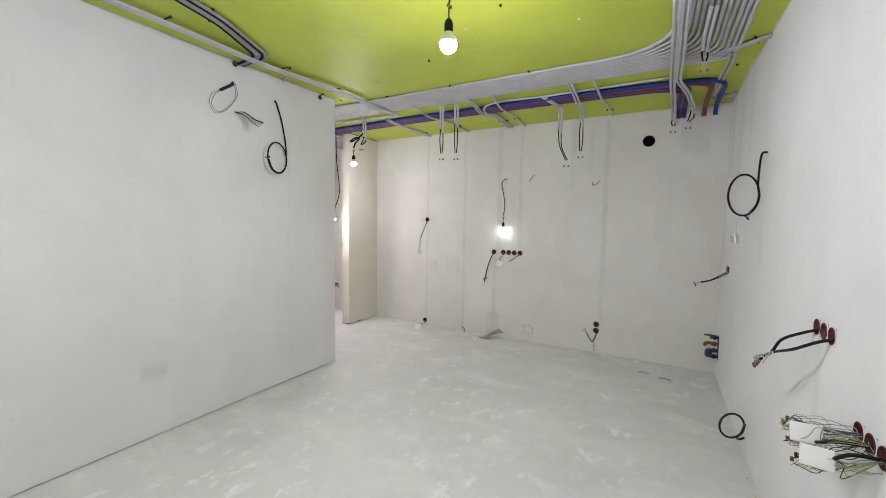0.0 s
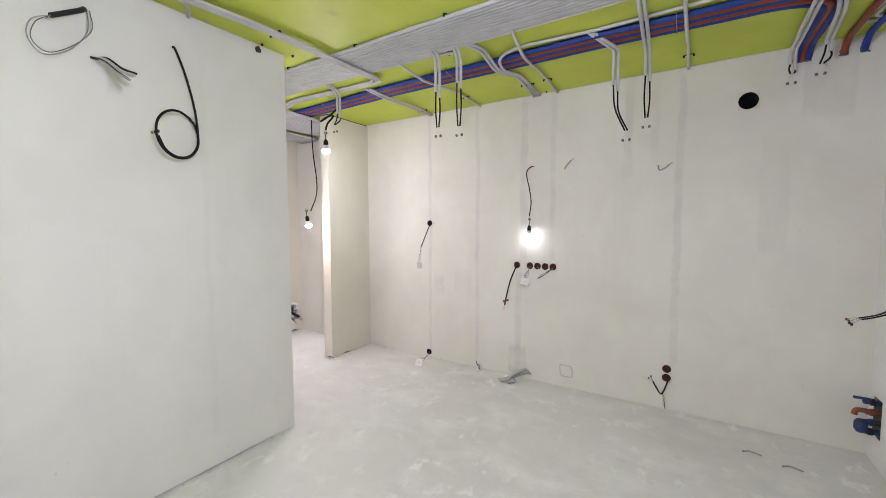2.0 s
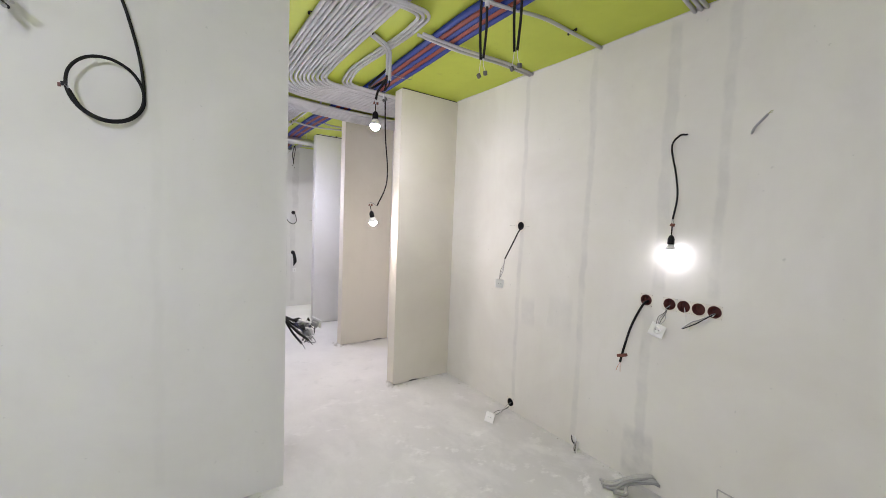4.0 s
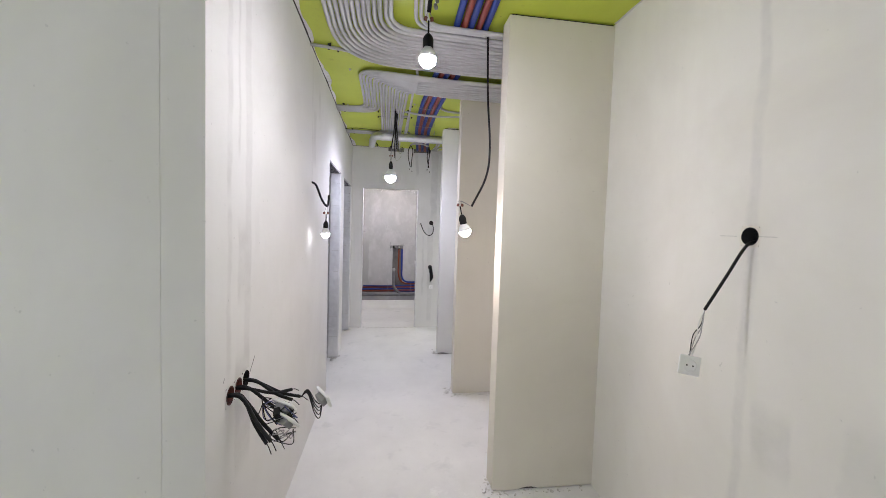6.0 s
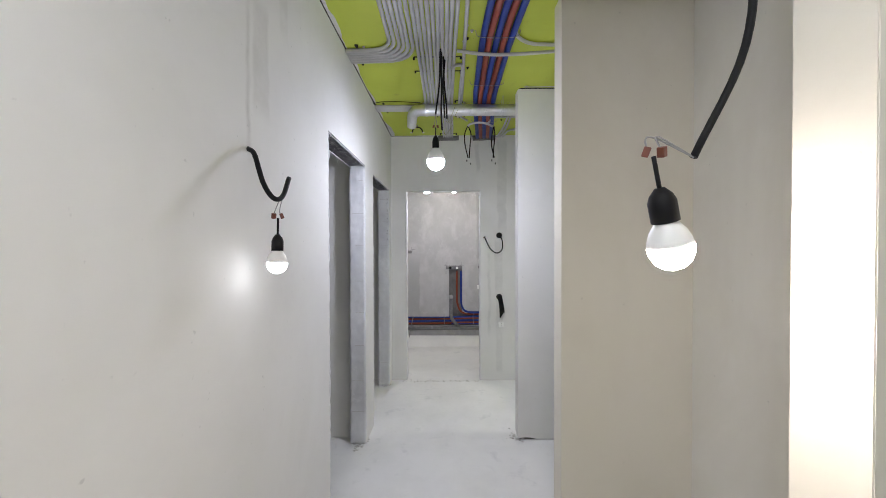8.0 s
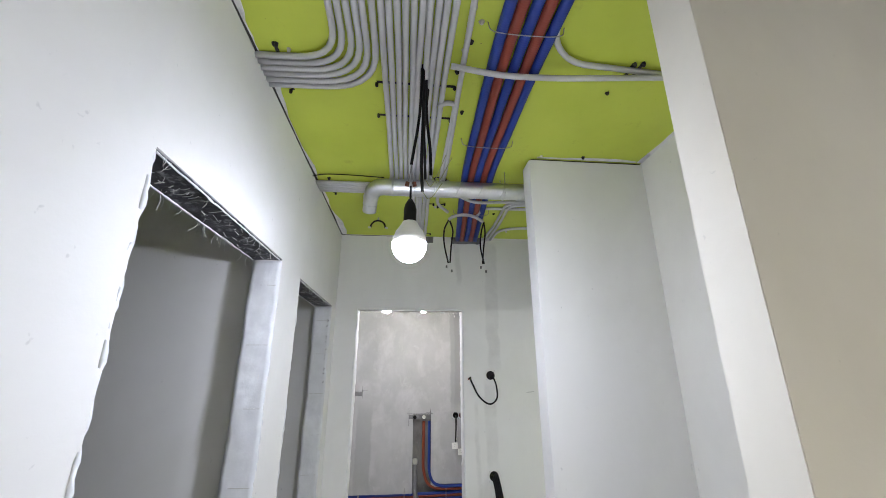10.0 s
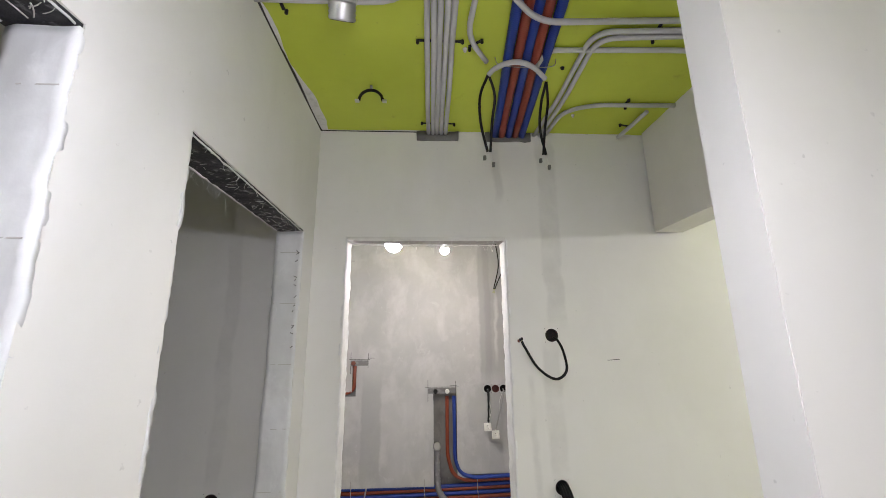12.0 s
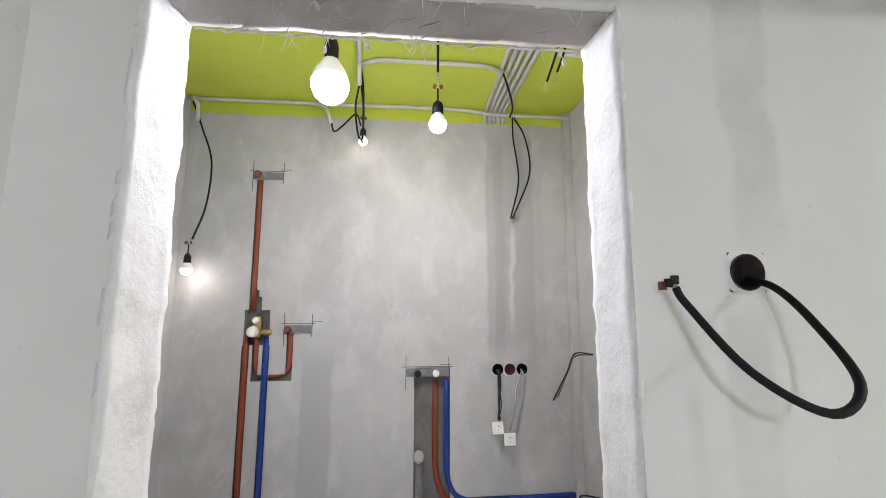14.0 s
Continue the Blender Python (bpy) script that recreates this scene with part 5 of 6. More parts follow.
for a, b in zip(rows, rows[1:]):
    for k in range(n):
        bm.faces.new((a[k], a[(k + 1) % n], b[(k + 1) % n], b[k]))
bm.faces.new(rows[-1])
# the sleeve's near-black colour gives the vent its depth of shade
part("sleeve", bm, CUPSHADE, ob)
bm = bmesh.new()
inner = [bm.verts.new(vm @ Vector((0.0582 * math.cos(2 * math.pi * k / n), 0.0582 * math.sin(2 * math.pi * k / n), 0.001))) for k in range(n)]
outer = [bm.verts.new(vm @ Vector((0.064 / max(abs(math.cos(2 * math.pi * k / n)), abs(math.sin(2 * math.pi * k / n))) * f(2 * math.pi * k / n), 0.064 / max(abs(math.cos(2 * math.pi * k / n)), abs(math.sin(2 * math.pi * k / n))) * g(2 * math.pi * k / n), 0.001))) for k in range(n) for f, g in ((math.cos, math.sin),)]
for k in range(n):
    bm.faces.new((inner[k], inner[(k + 1) % n], outer[(k + 1) % n], outer[k]))
part("rim", bm, CREAM, ob)
for x, y, a in ((0.10, 4.36, 10), (0.29, 4.29, -20)):
    ob = thing("cable_scrap", (x, y, 0), "short dark cable scrap lying on the floor", "scrap", "floor scraps")
    part("scrap", cable([(x - 0.05, y - 0.01, 0.006), (x - 0.01, y + 0.012, 0.007), (x + 0.05, y - 0.01, 0.006)], 0.005, 6), WIREGREY, ob)

# side wall
def ring(centre, rx, ry, rz, start, phase, turns, sense):
    """A loop of cable standing out from the wall, from its exit to its bare end."""
    c = Vector(centre)
    n = int(12 * turns)
    return [Vector(start), Vector(start) + Vector((-0.03, 0.0, -0.02))] + [c + Vector((rx * math.cos(a), ry * math.cos(a), rz * math.sin(a))) * (1 - 0.04 * k / n) for k, a in ((k, math.radians(phase) + sense * 2 * math.pi * k / 12) for k in range(n + 1))]


wall_cable(ring((0.632, 3.15, 1.688), 0.088, 0.05, 0.132, on("E", 3.11, 1.945), 30, 1.25, -1), 0.0062, BLACK, "black cable curled in a big loop off the side wall", 3, WIREGREY, 0.03)
wires((0.625, 3.15, 1.56), (0.615, 3.15, 1.44), 2, 0.01, (WIREWHITE,), "white wires below the cable loop")
plate(Matrix.Translation((0.61, 3.15, 1.41)) @ pose(0, 0, 0, 0, 80, -20), 0.07, "white socket plate dangling edge on from its wires")
for k, (u, v) in enumerate(((4.36, 4.30), (4.28, 4.26))):
    wall_cable([on("E", u, 1.09, -0.02), on("E", u - 0.02, 1.05, 0.04), on("E", v + 0.01, 1.005, 0.11), on("E", v, 0.985, 0.16), on("E", v - 0.01, 0.975, 0.20)], 0.0045, BLACK if k else DARKGREY, "dark cable pair reaching out of a wall box", 2, WIREGREY, 0.05)
for k, (u, z) in enumerate(((1.91, 1.095), (2.06, 1.095))):
    wall_cable([on("E", u, z, -0.02), on("E", u + 0.03, z - 0.03, 0.03), on("E", u + 0.10, z - 0.085, 0.08), on("E", 2.17, 0.945, 0.11), on("E", 2.25 + 0.02 * k, 0.885, 0.13)], 0.0058, BLACK, "thick dark cable bent down from a wall box", 3, WIREGREY, 0.03)
wires(on("E", 2.10, 0.97, 0.12), on("E", 2.26, 0.88, 0.14), 6, 0.03, (WIREGREY, WIREWHITE), "tangle of grey wires round the thick cables")
plate(facing((0.615, 1.66, 0.83), (-0.30, -0.85, 0.50), 8, 1.3), 0.060, "white double socket plate hanging among wires", False)
plate(facing((0.615, 1.556, 0.806), (-0.30, -0.85, 0.5), 4, 1.3), 0.060, "white double socket plate hanging among wires", False)
for k, (u, v, z) in enumerate(((1.50, 1.64, 0.76), (1.575, 1.70, 0.80), (1.65, 1.76, 0.83))):
    wall_cable([on("E", u, 0.865, -0.02), on("E", u + 0.02, 0.85, 0.06), on("E", v - 0.05, z + 0.01, 0.10), on("E", v - 0.01, z, 0.12)], 0.0055, (BLACK, DARKGREY, WIREBLUE)[k], "thick dark cable bent from a wall box", 2, WIREGREEN, 0.04)
    wires(on("E", u, 0.865, 0.0), on("E", v, z - 0.02, 0.14), 15, 0.045, (WIREGREEN, DARKGREY, WIREGREEN, WIREGREY), "tangle of thin yellowish wires", r=0.0013)
wall_cable(ring((0.635, 3.02, 0.225), 0.068, 0.03, 0.08, on("E", 3.17, 0.10), -60, 1.2, 1), 0.0066, DARKGREY, "dark grey cable curled above the floor", 2, WIREGREY, 0.02)
valves = thing("water_valves", on("E", 4.6, 0.18), "blue handled water valves in a wall recess", "valve")
for k, z in enumerate((0.40, 0.335, 0.27, 0.21)):
    a = on("E", 4.62, z, -0.08)
    b = on("E", 4.60, z, 0.07 - 0.012 * (k % 2))
    part("stub", tube(bmesh.new(), [a, b], [0.016, 0.016], 12), (VALVEBLUE, BROWN, GAP, VALVEBLUE)[k], valves)
    part("nut", lathe(bmesh.new(), [(0.021, -0.012), (0.023, -0.008), (0.023, 0.008), (0.021, 0.012)], Matrix.Translation(on("E", 4.605, z, 0.03)) @ pose(0, 0, 0, 0, 90), 6), (DARKGREY, DULLCOPPER, VALVEBLUE, DARKGREY)[k], valves)
part("handle", block((-0.05, -0.008, -0.008), (0.03, 0.008, 0.008), Matrix.Translation(on("E", 4.59, 0.42, 0.07)), 0.004), VALVEBLUE, valves, "blue lever handle")
part("body", lathe(bmesh.new(), [(0.02, -0.04), (0.032, -0.02), (0.032, 0.02), (0.02, 0.04)], Matrix.Translation(on("E", 4.60, 0.24, 0.075)), 14), VALVEBLUE, valves, "blue valve body")
part("elbow", cable([on("E", 4.60, 0.34, 0.05), on("E", 4.59, 0.34, 0.10), on("E", 4.59, 0.31, 0.11)], 0.015, 10), DULLCOPPER, valves, "copper elbow")

# ---- corridor wall by the corner: sockets with thick cables and dangling plates ----
for k, (u, e) in enumerate(((-2.93, (-2.86, 0.79, 0.155)), (-2.935, (-2.895, 0.775, 0.17)), (-3.005, (-3.10, 0.865, 0.165)), (-3.01, (-3.00, 0.80, 0.19)), (-3.08, (-3.04, 0.85, 0.18)), (-3.075, (-3.09, 0.84, 0.20)), (-2.94, (-2.90, 0.76, 0.13)))):
    eu, ez, ed = e
    wall_cable([on("S", u, 0.910, -0.02), on("S", u - 0.005, 0.903, 0.035), on("S", u * 0.5 + eu * 0.5, 0.5 * ez + 0.435, ed * 0.65), on("S", eu, ez - 0.006, ed)], 0.0064, BLACK, "thick black cable bent out of a corridor socket box", 1, DARKGREY, 0.03, False)
plate(facing(on("S", -2.99, 0.85, 0.165), (-0.55, 0.35, 0.75), 25), 0.08, "white socket plate hanging among wires")
plate(facing(on("S", -2.965, 0.81, 0.18), (-0.5, 0.5, 0.7), 10), 0.08, "white socket plate hanging among wires")
plate(facing(on("S", -3.125, 0.815, 0.285), (-0.5, 0.72, 0.48), 25), 0.075, "white socket plate hanging among wires")

for bow in (-0.05, -0.035, -0.02, -0.008, 0.006):
    ob = thing("wire_loop", on("S", -3.09, 0.83, 0.21), "dark wire looping to a loose plate", "wires", "wire tangles")
    part("wire", cable([on("S", -3.07, 0.84, 0.205), on("S", -3.10, 0.855 + bow * 0.3, 0.225), on("S", -3.115, 0.80 + bow, 0.25), on("S", -3.115, 0.785 + bow, 0.27), on("S", -3.122, 0.815, 0.28)], 0.0019, 5), DARKGREY, ob)
wires(on("S", -2.95, 0.87, 0.10), on("S", -3.00, 0.81, 0.19), 14, 0.05, (BLACK, WIREBLUE, DARKGREY), "tangle of dark wires below the corridor sockets")
wires(on("S", -2.89, 0.79, 0.15), on("S", -2.96, 0.77, 0.20), 8, 0.035, (DARKGREY, WIREGREY), "dark wires curling under the plates")
ob = thing("wire_connector", on("S", -2.96, 0.83, 0.15), "small dark grey wire connector", "connector")
part("body", block((-0.016, -0.012, -0.014), (0.016, 0.012, 0.014), Matrix.Translation(on("S", -2.955, 0.835, 0.15)) @ pose(0, 0, 0, 20, 30, 10), 0.005), DARKGREY, ob)

# ---- end wall: loop above, tails below ----
wall_cable([on("X", 4.185, 1.59, -0.02), on("X", 4.19, 1.572, 0.03), on("X", 4.195, 1.52, 0.08), on("X", 4.18, 1.445, 0.143), on("X", 4.125, 1.41, 0.15), on("X", 4.062, 1.455, 0.105), on("X", 4.022, 1.545, 0.045), on("X", 4.012, 1.572, 0.035)], 0.0062, BLACK, "thick black cable bent up beside the bathroom door", 3, WIREGREEN, 0.02, True)
for k in range(4):
    wall_cable([on("X", 4.155 + 0.01 * k, 0.94, -0.02), on("X", 4.155 + 0.012 * k, 0.92, 0.04), on("X", 4.17 + 0.012 * k, 0.82, 0.06 + 0.006 * k), on("X", 4.175 + 0.013 * k, 0.70 + 0.02 * k, 0.06)], 0.0075, BLACK, "black cable tail hanging from a low wall box", 1, WIREWHITE, 0.04, False)
plate(Matrix.Translation(on("X", 4.185, 0.63, 0.06)) @ pose(0, 0, 0, 10, 80, 10), 0.06, "white socket plate hanging under black cables")
for k in range(2):
    wall_cable([on("X", 2.61 + 0.012 * k, 0.91, -0.02), on("X", 2.60 + 0.01 * k, 0.90, 0.04), on("X", 2.55, 0.84, 0.07), on("X", 2.52, 0.80, 0.07)], 0.0075, BLACK, "black cable tail in the side room", 1, WIREWHITE, 0.03, False)
plate(Matrix.Translation(on("X", 2.47, 0.80, 0.08)) @ pose(0, 0, 0, 0, 75, 0), 0.085, "white socket plate dangling in the side room")
for u, z, length, turn in ((-3.145, 0.94, 0.05, 40), (-2.88, 0.985, 0.008, 75)):
    ob = thing("pencil_dash", on("S", u, z), "short pencil stroke on the corridor wall", "mark")
    part("mark", block((-length, -0.0004, -0.0009), (length, 0.0004, 0.0009), Matrix.Translation(on("S", u, z, 0.0006)) @ pose(0, 0, 0, 0, turn, 0)), PENCIL, ob)
ob = thing("pencil_line", on("N", -2.74, 1.515), "thin level pencil line beside a wall box", "mark")
for u in (-2.80, -2.655):
    part("mark", block((-0.04, -0.0004, -0.0006), (0.03, 0.0004, 0.0006), Matrix.Translation(on("N", u, 1.515, 0.0006))), PENCIL, ob)
ob = thing("pencil_dash", on("X", 4.47, 1.48), "short grey pencil dash on the end wall", "mark")
part("mark", block((-0.0004, -0.03, -0.0015), (0.0004, 0.03, 0.0015), Matrix.Translation(on("X", 4.47, 1.48, 0.0006)) @ pose(0, 0, 0, 3, 0, 0)), PENCIL, ob)

# ---- bathroom ----
bp = thing("water_pipes", on("B", 3.3, 0.3), "blue and orange sleeved water pipes in open chases", "pipe")


def bath_pipe(pts, blue, r=0.0155, bend=0.07):
    conduit(bp, [on("B", u, z, d) for u, z, d in pts], bend, r, 0.003, "blue_pipe" if blue else "orange_pipe", BLUE if blue else ORANGE, "blue sleeved water pipe" if blue else "orange sleeved water pipe")


bath_pipe([(2.735, 2.25, -0.012), (2.735, 1.49, -0.012)], False)
bath_pipe([(2.71, 1.37, -0.008), (2.715, 0.46, -0.008), (2.78, 0.375, -0.02), (2.87, 0.352, -0.036), (4.55, 0.382, -0.036)], False)
bath_pipe([(2.82, 1.34, -0.006), (2.82, 0.46, -0.006), (2.86, 0.395, -0.015), (2.95, 0.384, -0.03), (3.62, 0.384, -0.036), (4.55, 0.414, -0.03)], True)
bath_pipe([(2.765, 1.34, -0.014), (2.765, 1.16, -0.014), (2.86, 1.13, -0.014), (2.945, 1.16, -0.014), (2.945, 1.38, -0.014)], False, 0.0155, 0.05)
bath_pipe([(3.745, 1.10, -0.012), (3.745, 0.62, -0.012), (3.79, 0.48, -0.006), (3.90, 0.435, -0.012), (4.55, 0.446, -0.02)], False)
bath_pipe([(3.805, 1.10, -0.010), (3.805, 0.60, -0.010), (3.85, 0.49, -0.004), (3.95, 0.462, 0.004), (4.55, 0.477, 0.006)], True)
bath_pipe([(2.34, 0.322, -0.034), (3.0, 0.319, -0.034), (4.55, 0.349, -0.034)], True)
bath_pipe([(2.34, 0.290, -0.034), (3.3, 0.288, -0.034), (4.55, 0.317, -0.034)], False)
bath_pipe([(3.66, 0.290, -0.030), (4.55, 0.287, -0.034)], True, 0.013)
for u in (2.96, 3.56, 4.0):
    part("strap", tube(bmesh.new(), smooth([on("B", u, 0.26, 0.0), on("B", u, 0.29, 0.004), on("B", u - 0.01, 0.36, 0.002), on("B", u - 0.01, 0.44, 0.002), on("B", u - 0.01, 0.455, 0)], 4), 0.0035, 5), WIREGREY, bp, "thin steel strap")
drain = thing("drain_pipe", on("B", 3.5, 0.23), "grey plastic drain pipe along the bathroom wall", "pipe")
part("run", tube(bmesh.new(), [on("B", 2.86, 0.226, 0.030), on("B", 4.55, 0.238, 0.030)], 0.029, 14), DRAIN, drain)
part("cap", lathe(bmesh.new(), [(0.028, -0.02), (0.034, -0.015), (0.034, 0.015), (0.02, 0.02)], Matrix.Translation(on("B", 2.83, 0.230, 0.035)) @ pose(0, 0, 0, 0, 90), 16), WIREGREY, drain, "pale cap of the drain")
part("branch", tube(bmesh.new(), smooth([on("B", 3.655, 0.68, -0.01), on("B", 3.66, 0.42, -0.01), on("B", 3.69, 0.34, 0.02), on("B", 3.78, 0.245, 0.03)], 5), 0.025, 14), DRAIN, drain)
part("branch_mouth", lathe(bmesh.new(), [(0.028, -0.03), (0.033, -0.02), (0.033, 0.02), (0.022, 0.024)], Matrix.Translation(on("B", 3.655, 0.70, 0.0)) @ pose(0, 0, 0, 0, 70), 16), WIREGREY, drain, "pale open socket of the drain")
part("hook", cable([on("B", 3.08, 0.41, 0.03), on("B", 3.06, 0.30, 0.05), on("B", 3.03, 0.16, 0.05), on("B", 3.01, 0.02, 0.06)], 0.006, 6), WIREGREY, drain, "grey cable hanging over the pipes")


def outlet(u, z, w, knob, label):
    ob = thing("mixer_outlet", on("B", u, z), label, "water outlet", "water outlets")
    part("bracket", block((-0.003, -w / 2, -0.022), (0.003, w / 2, 0.022), Matrix.Translation(on("B", u, z, 0.004)), 0.001), DRAIN, ob, "perforated steel mounting plate")
    for s in knob:
        part("elbow", lathe(bmesh.new(), [(0.014, -0.03), (0.016, 0.0), (0.016, 0.02), (0.011, 0.03)], Matrix.Translation(on("B", u + s, z, 0.01)) @ pose(0, 0, 0, 0, 90), 12), BRASS, ob)
        part("plug", lathe(bmesh.new(), [(0.017, 0.0), (0.019, 0.006), (0.019, 0.02), (0.012, 0.026)], Matrix.Translation(on("B", u + s, z, 0.03)) @ pose(0, 0, 0, 0, 90), 12), (PLATE, BLACK, BROWN)[knob.index(s) % 3] if len(knob) > 1 else BROWN, ob, "plastic stop plug")
    for du, dz, wu, wz in ((-w / 2, 0.0, 0.001, 0.09), (w / 2, 0.02, 0.001, 0.06), (0, 0.03, w * 0.6, 0.001), (-0.3 * w, -0.03, 0.001, 0.05), (0.1, 0.04, 0.03, 0.001)):
        part("pencil_line", block((-0.0004, -wu - 0.0008, -wz - 0.0008), (0.0004, wu + 0.0008, wz + 0.0008), Matrix.Translation(on("B", u + du, z + dz, 0.0008))), PENCIL, ob)


outlet(2.778, 2.25, 0.17, (-0.043,), "steel bracket with a capped pipe end high on the wall")
outlet(2.985, 1.385, 0.15, (-0.045,), "steel bracket with a capped orange pipe end")
outlet(3.70, 1.145, 0.24, (0.045, -0.055), "steel bracket with two capped mixer outlets")
mixer = thing("concealed_mixer", on("B", 2.77, 1.40), "brass concealed mixer body in a chased wall", "mixer")
part("body", lathe(bmesh.new(), [(0.018, -0.06), (0.026, -0.04), (0.026, 0.04), (0.018, 0.06)], Matrix.Translation(on("B", 2.77, 1.40, 0.0)), 14), BRASS, mixer)
part("cap", lathe(bmesh.new(), [(0.028, 0.0), (0.03, 0.01), (0.028, 0.03), (0.015, 0.035)], Matrix.Translation(on("B", 2.755, 1.375, 0.015)) @ pose(0, 0, 0, 0, 90), 16), PLATE, mixer, "white round protective cap")
part("upper_cap", lathe(bmesh.new(), [(0.016, 0.0), (0.018, 0.01), (0.01, 0.025)], Matrix.Translation(on("B", 2.765, 1.435, 0.015)) @ pose(0, 0, 0, 0, 90), 14), PLATE, mixer, "white round protective cap")
part("side_nut", lathe(bmesh.new(), [(0.013, -0.035), (0.016, -0.02), (0.016, 0.02), (0.013, 0.035)], Matrix.Translation(on("B", 2.81, 1.37, 0.0)) @ pose(0, 0, 0, 90), 8), BRASS, mixer)

for k, (u, v, z) in enumerate(((4.10, 4.09, 0.88), (4.11, 4.085, 0.90), (4.24, 4.15, 0.84))):
    wall_cable([on("B", u, 1.15, -0.02), on("B", u - 0.004, 1.12, 0.03), on("B", (u + v) / 2, (1.12 + z) / 2, 0.05), on("B", v, z, 0.06)], 0.005, WIREGREY if k == 2 else DARKGREY, "grey cable hanging from a bathroom socket box", 1, WIREWHITE, 0.03, False)
wires(on("B", 4.10, 1.15, 0.0), on("B", 4.095, 0.90, 0.06), 4, 0.02, (DARKGREY, WIREGREY, WIREWHITE), "thin wires hanging from a bathroom box", r=0.0022)
wires(on("B", 4.24, 1.15, 0.0), on("B", 4.15, 0.84, 0.06), 2, 0.015, (WIREGREY, WIREWHITE), "thin wires hanging from a bathroom box", r=0.0022)
plate(Matrix.Translation(on("B", 4.08, 0.86, 0.07)) @ pose(0, 0, 0, 12, 80, 15), 0.062, "white socket plate hanging on bathroom cables")
plate(Matrix.Translation(on("B", 4.145, 0.80, 0.07)) @ pose(0, 0, 0, 0, 85, 0), 0.062, "white socket plate hanging on bathroom cables")
for y0, z0, y1, z1 in ((4.56, 1.26, 4.36, 1.02), (4.56, 0.55, 4.46, 0.36)):
    ob = thing("cable_tail", on("B", y0, z0, 0.15), "dark cable tails reaching from the bathroom side wall", "cable", "bathroom cable tails")
    for k in range(3):
        part("sheath", cable([(-8.80, 4.57, z0), (-8.82, y0 - 0.08, z0 - 0.01 + 0.006 * k), (-8.83, (y0 + y1) / 2 - 0.02, (z0 + z1) / 2 + 0.03), (-8.84, y1 + 0.012 * k, z1 + 0.01 * k)], 0.0045, 6), (DARKGREY, WIREGREY, BLACK)[k], ob)

bath_run = thing("conduit_run", (-8.5, 4.05, CZ), "grey conduits under the bathroom ceiling", "conduit", "conduit runs")
for i in range(5):
    conduit(bath_run, [(-7.53, 3.86 + 0.035 * i, CZ), (-8.3, 4.03 + 0.035 * i, CZ), (-8.98, 4.04 + 0.028 * i, CZ), (-8.985, 4.04 + 0.028 * i, 2.62)], 0.06)
conduit(bath_run, [(-8.955, 2.33, CZ), (-8.955, 3.0, CZ), (-8.95, 3.9, CZ), (-8.95, 4.08, CZ - 0.024), (-8.955, 4.56, CZ - 0.022)], 0.1)
conduit(bath_run, [(-8.55, 3.34, CZ), (-8.50, 3.42, CZ), (-8.50, 3.95, CZ), (-8.52, 4.04, CZ - 0.02)], 0.06)
conduit(bath_run, [(-7.9, 3.40, CZ), (-8.35, 3.36, CZ), (-8.53, 3.34, CZ - 0.01), (-8.56, 3.34, 2.58)], 0.05)
conduit(bath_run, [(-8.38, 4.26, CZ), (-8.38, 4.56, CZ)], 0.05)
conduit(bath_run, [(-8.955, 3.02, CZ), (-8.95, 3.10, CZ - 0.02), (-8.95, 3.13, 2.56)], 0.04)
conduit(bath_run, [(-8.94, 2.36, CZ), (-8.93, 2.40, 2.64), (-8.88, 2.43, 2.52)], 0.04)
for pts, lab in (([(-8.95, 3.13, 2.57), (-8.94, 3.15, 2.51), (-8.94, 3.20, 2.55), (-8.94, 3.27, 2.62), (-8.94, 3.30, 2.55)], "black cable looping up the bathroom wall"),
                 ([(-8.56, 3.34, 2.60), (-8.58, 3.32, 2.48), (-8.62, 3.33, 2.36), (-8.64, 3.35, 2.33)], "black cable loop in the bathroom"),
                 ([(-8.56, 3.345, 2.60), (-8.56, 3.36, 2.48), (-8.58, 3.36, 2.38), (-8.62, 3.35, 2.31)], "black cable loop in the bathroom"),
                 ([(-8.94, 4.20, 2.64), (-8.93, 4.20, 2.50), (-8.94, 4.23, 2.25), (-8.95, 4.18, 2.02)], "thin black cable pair hanging on the bathroom wall"),
                 ([(-8.94, 4.21, 2.64), (-8.92, 4.27, 2.50), (-8.92, 4.29, 2.28), (-8.95, 4.19, 2.02)], "thin black cable pair hanging on the bathroom wall"),
                 ([(-8.52, 4.04, 2.66), (-8.52, 4.06, 2.60), (-8.54, 4.09, 2.50), (-8.56, 4.08, 2.45)], "black cable loop under the bathroom conduits"),
                 ([(-8.15, 4.20, CZ), (-8.20, 4.19, 2.58), (-8.28, 4.17, 2.48)], "black cable tail under the bathroom conduits"),
                 ([(-8.17, 4.22, CZ), (-8.20, 4.22, 2.58), (-8.24, 4.20, 2.50)], "black cable tail under the bathroom conduits")):
    wall_cable(pts, 0.005, BLACK, lab, 2, WIREGREEN, 0.03, False, "cable_tail", "bathroom cable tails")


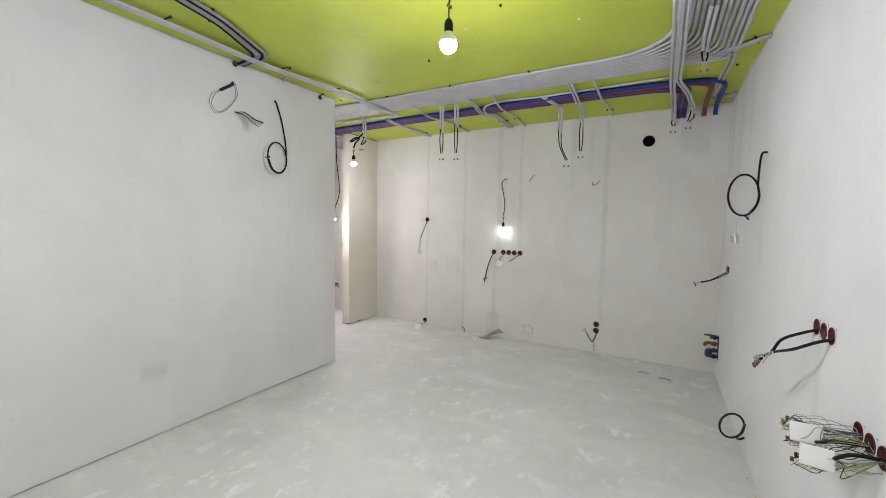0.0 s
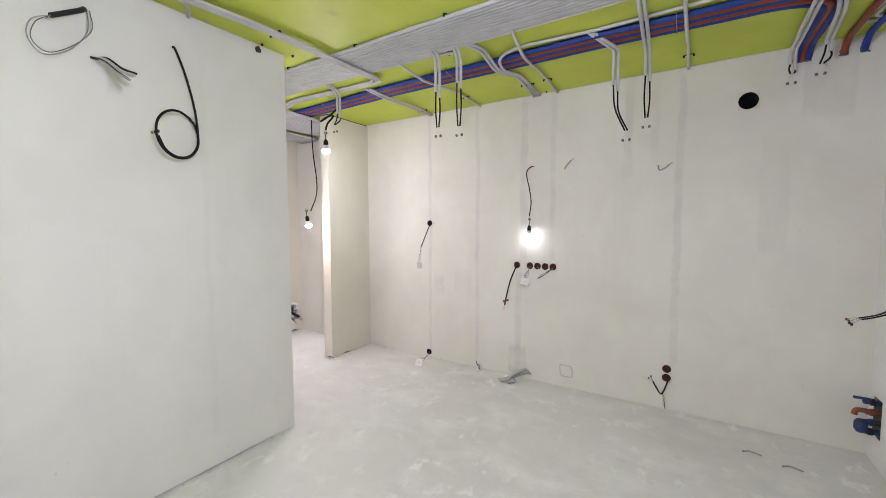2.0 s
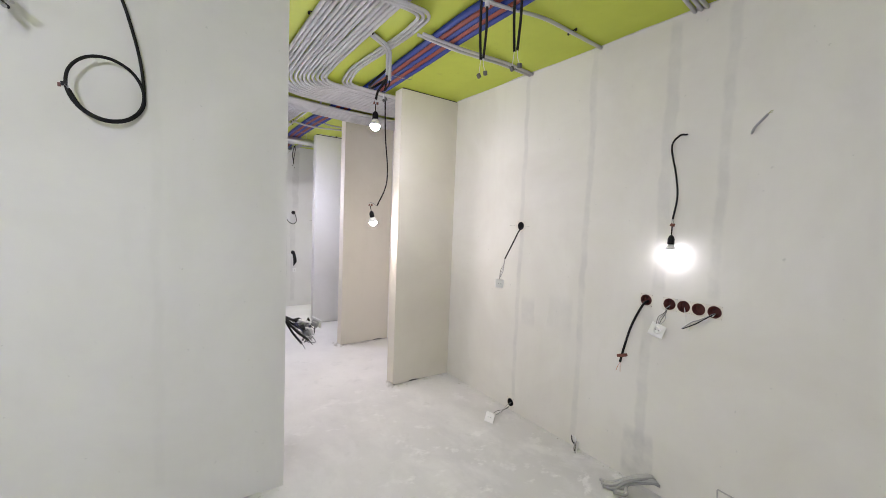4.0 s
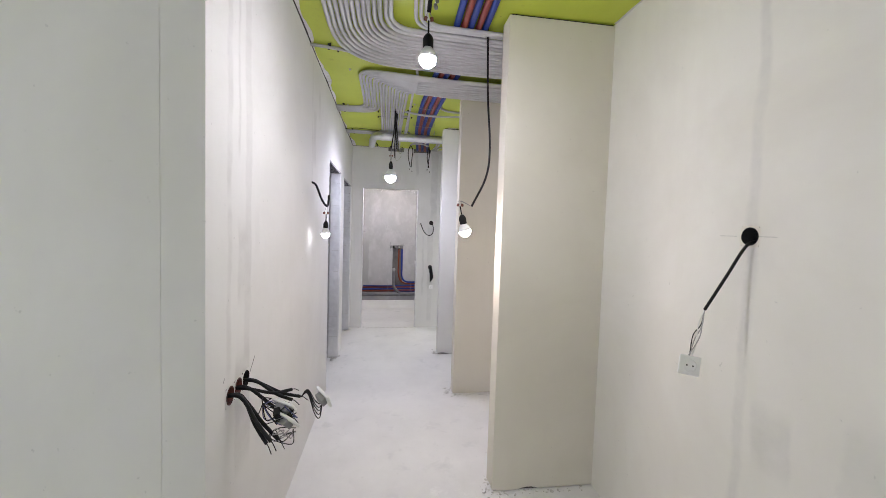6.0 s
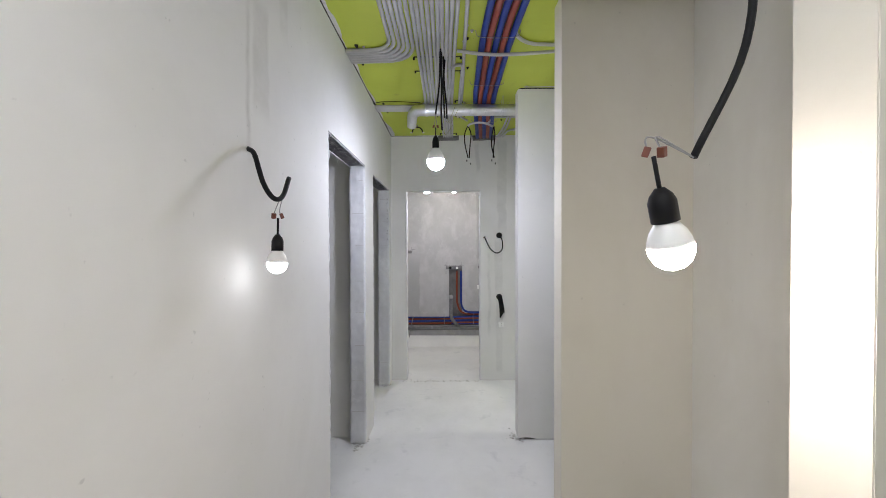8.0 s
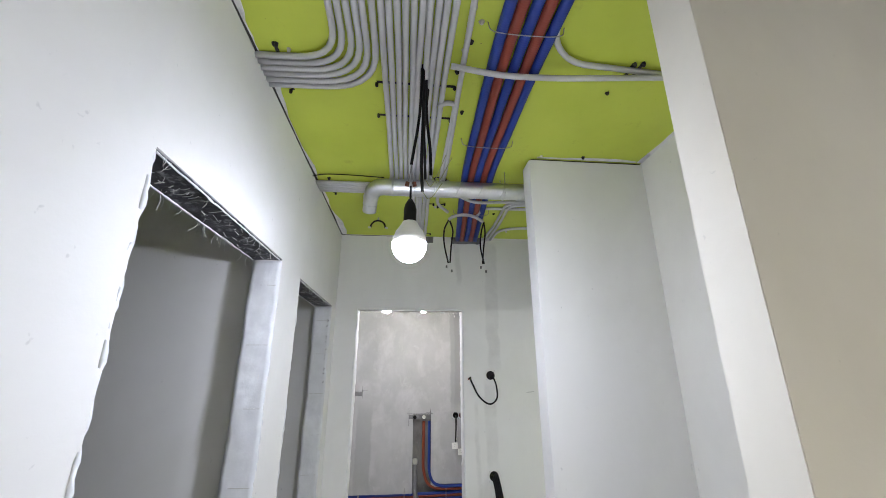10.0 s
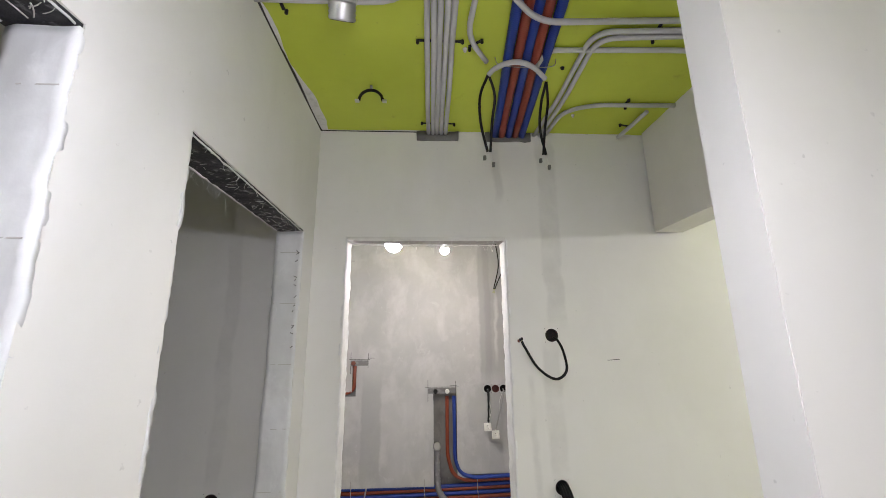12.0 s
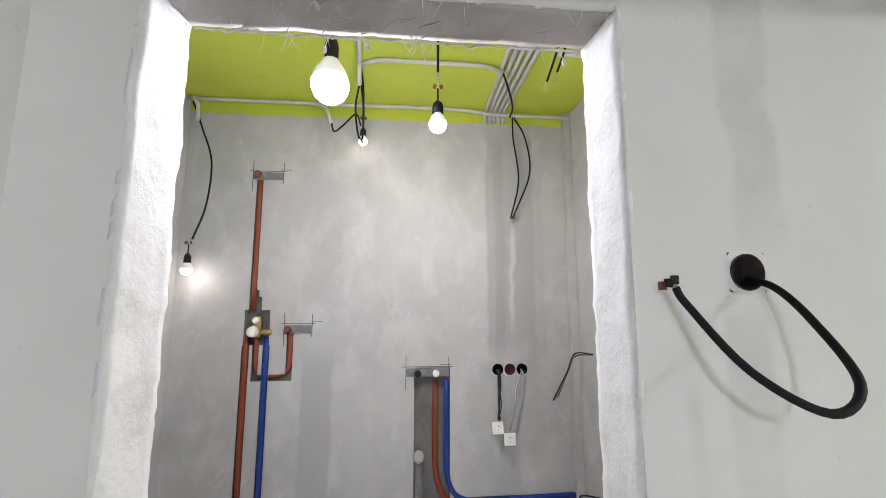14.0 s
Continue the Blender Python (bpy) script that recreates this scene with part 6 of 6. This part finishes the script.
# ---- crumbs along the wall feet ----
def crumbs(name, x0, y0, x1, y1, n, size, spread, label):
    bm = bmesh.new()
    for k in range(n):
        t = random.random()
        s = size * random.uniform(0.3, 1.0) ** 2 + 0.002
        p = Vector((x0 + (x1 - x0) * t + random.gauss(0, spread), y0 + (y1 - y0) * t + random.gauss(0, spread), s * 0.25))
        m = Matrix.Translation(p) @ pose(0, 0, 0, random.uniform(-20, 20), random.uniform(-20, 20), random.uniform(0, 360)) @ Matrix.Diagonal((s, s * random.uniform(0.5, 1), s * random.uniform(0.3, 0.6), 1))
        vs = [bm.verts.new(m @ Vector(q)) for q in ((1, 0, 0), (0.3, 0.9, 0), (-0.8, 0.5, 0), (-0.7, -0.6, 0), (0.4, -0.8, 0), (0, 0, 0.8), (0, 0, -0.5))]
        for a in range(5):
            bm.faces.new((vs[a], vs[(a + 1) % 5], vs[5]))
            bm.faces.new((vs[(a + 1) % 5], vs[a], vs[6]))
    single(name, bm, DEBRIS, label, "debris", kind="stuff")


crumbs("plaster_crumbs", -3.61, 4.12, -3.61, 4.7, 45, 0.011, 0.014, "plaster crumbs at the foot of the closet fin")
crumbs("plaster_crumbs", -3.75, 4.11, -3.6, 4.11, 26, 0.013, 0.014, "plaster crumbs at the foot of the closet fin")
crumbs("plaster_crumbs", -5.07, 4.11, -4.94, 4.11, 40, 0.014, 0.025, "plaster crumbs at the foot of the closet fin")
crumbs("plaster_crumbs", -4.94, 4.12, -4.94, 4.7, 70, 0.013, 0.02, "plaster crumbs at the foot of the closet fin")
crumbs("plaster_crumbs", -6.2, 4.11, -6.07, 4.13, 40, 0.014, 0.025, "plaster crumbs at the foot of the closet fin")
crumbs("plaster_crumbs", -2.72, 0.3, -2.72, 2.95, 130, 0.008, 0.008, "plaster crumbs along the foot of the partition")
crumbs("plaster_crumbs", -6.1, 2.95, -5.95, 2.93, 50, 0.016, 0.03, "plaster crumbs in the doorway")
crumbs("plaster_crumbs", -7.30, 2.96, -7.2, 2.95, 40, 0.014, 0.03, "plaster crumbs in the doorway")
crumbs("plaster_crumbs", -7.36, 3.1, -7.36, 4.0, 80, 0.013, 0.02, "plaster crumbs on the bathroom threshold")
crumbs("plaster_crumbs", -3.4, 4.73, 0.6, 4.73, 120, 0.008, 0.012, "plaster crumbs along the kitchen wall")
crumbs("plaster_crumbs", 0.70, 0.5, 0.70, 4.6, 110, 0.008, 0.01, "plaster crumbs along the side wall")
crumbs("plaster_crumbs", -8.97, 2.4, -8.97, 4.5, 80, 0.01, 0.012, "plaster crumbs along the bathroom wall")
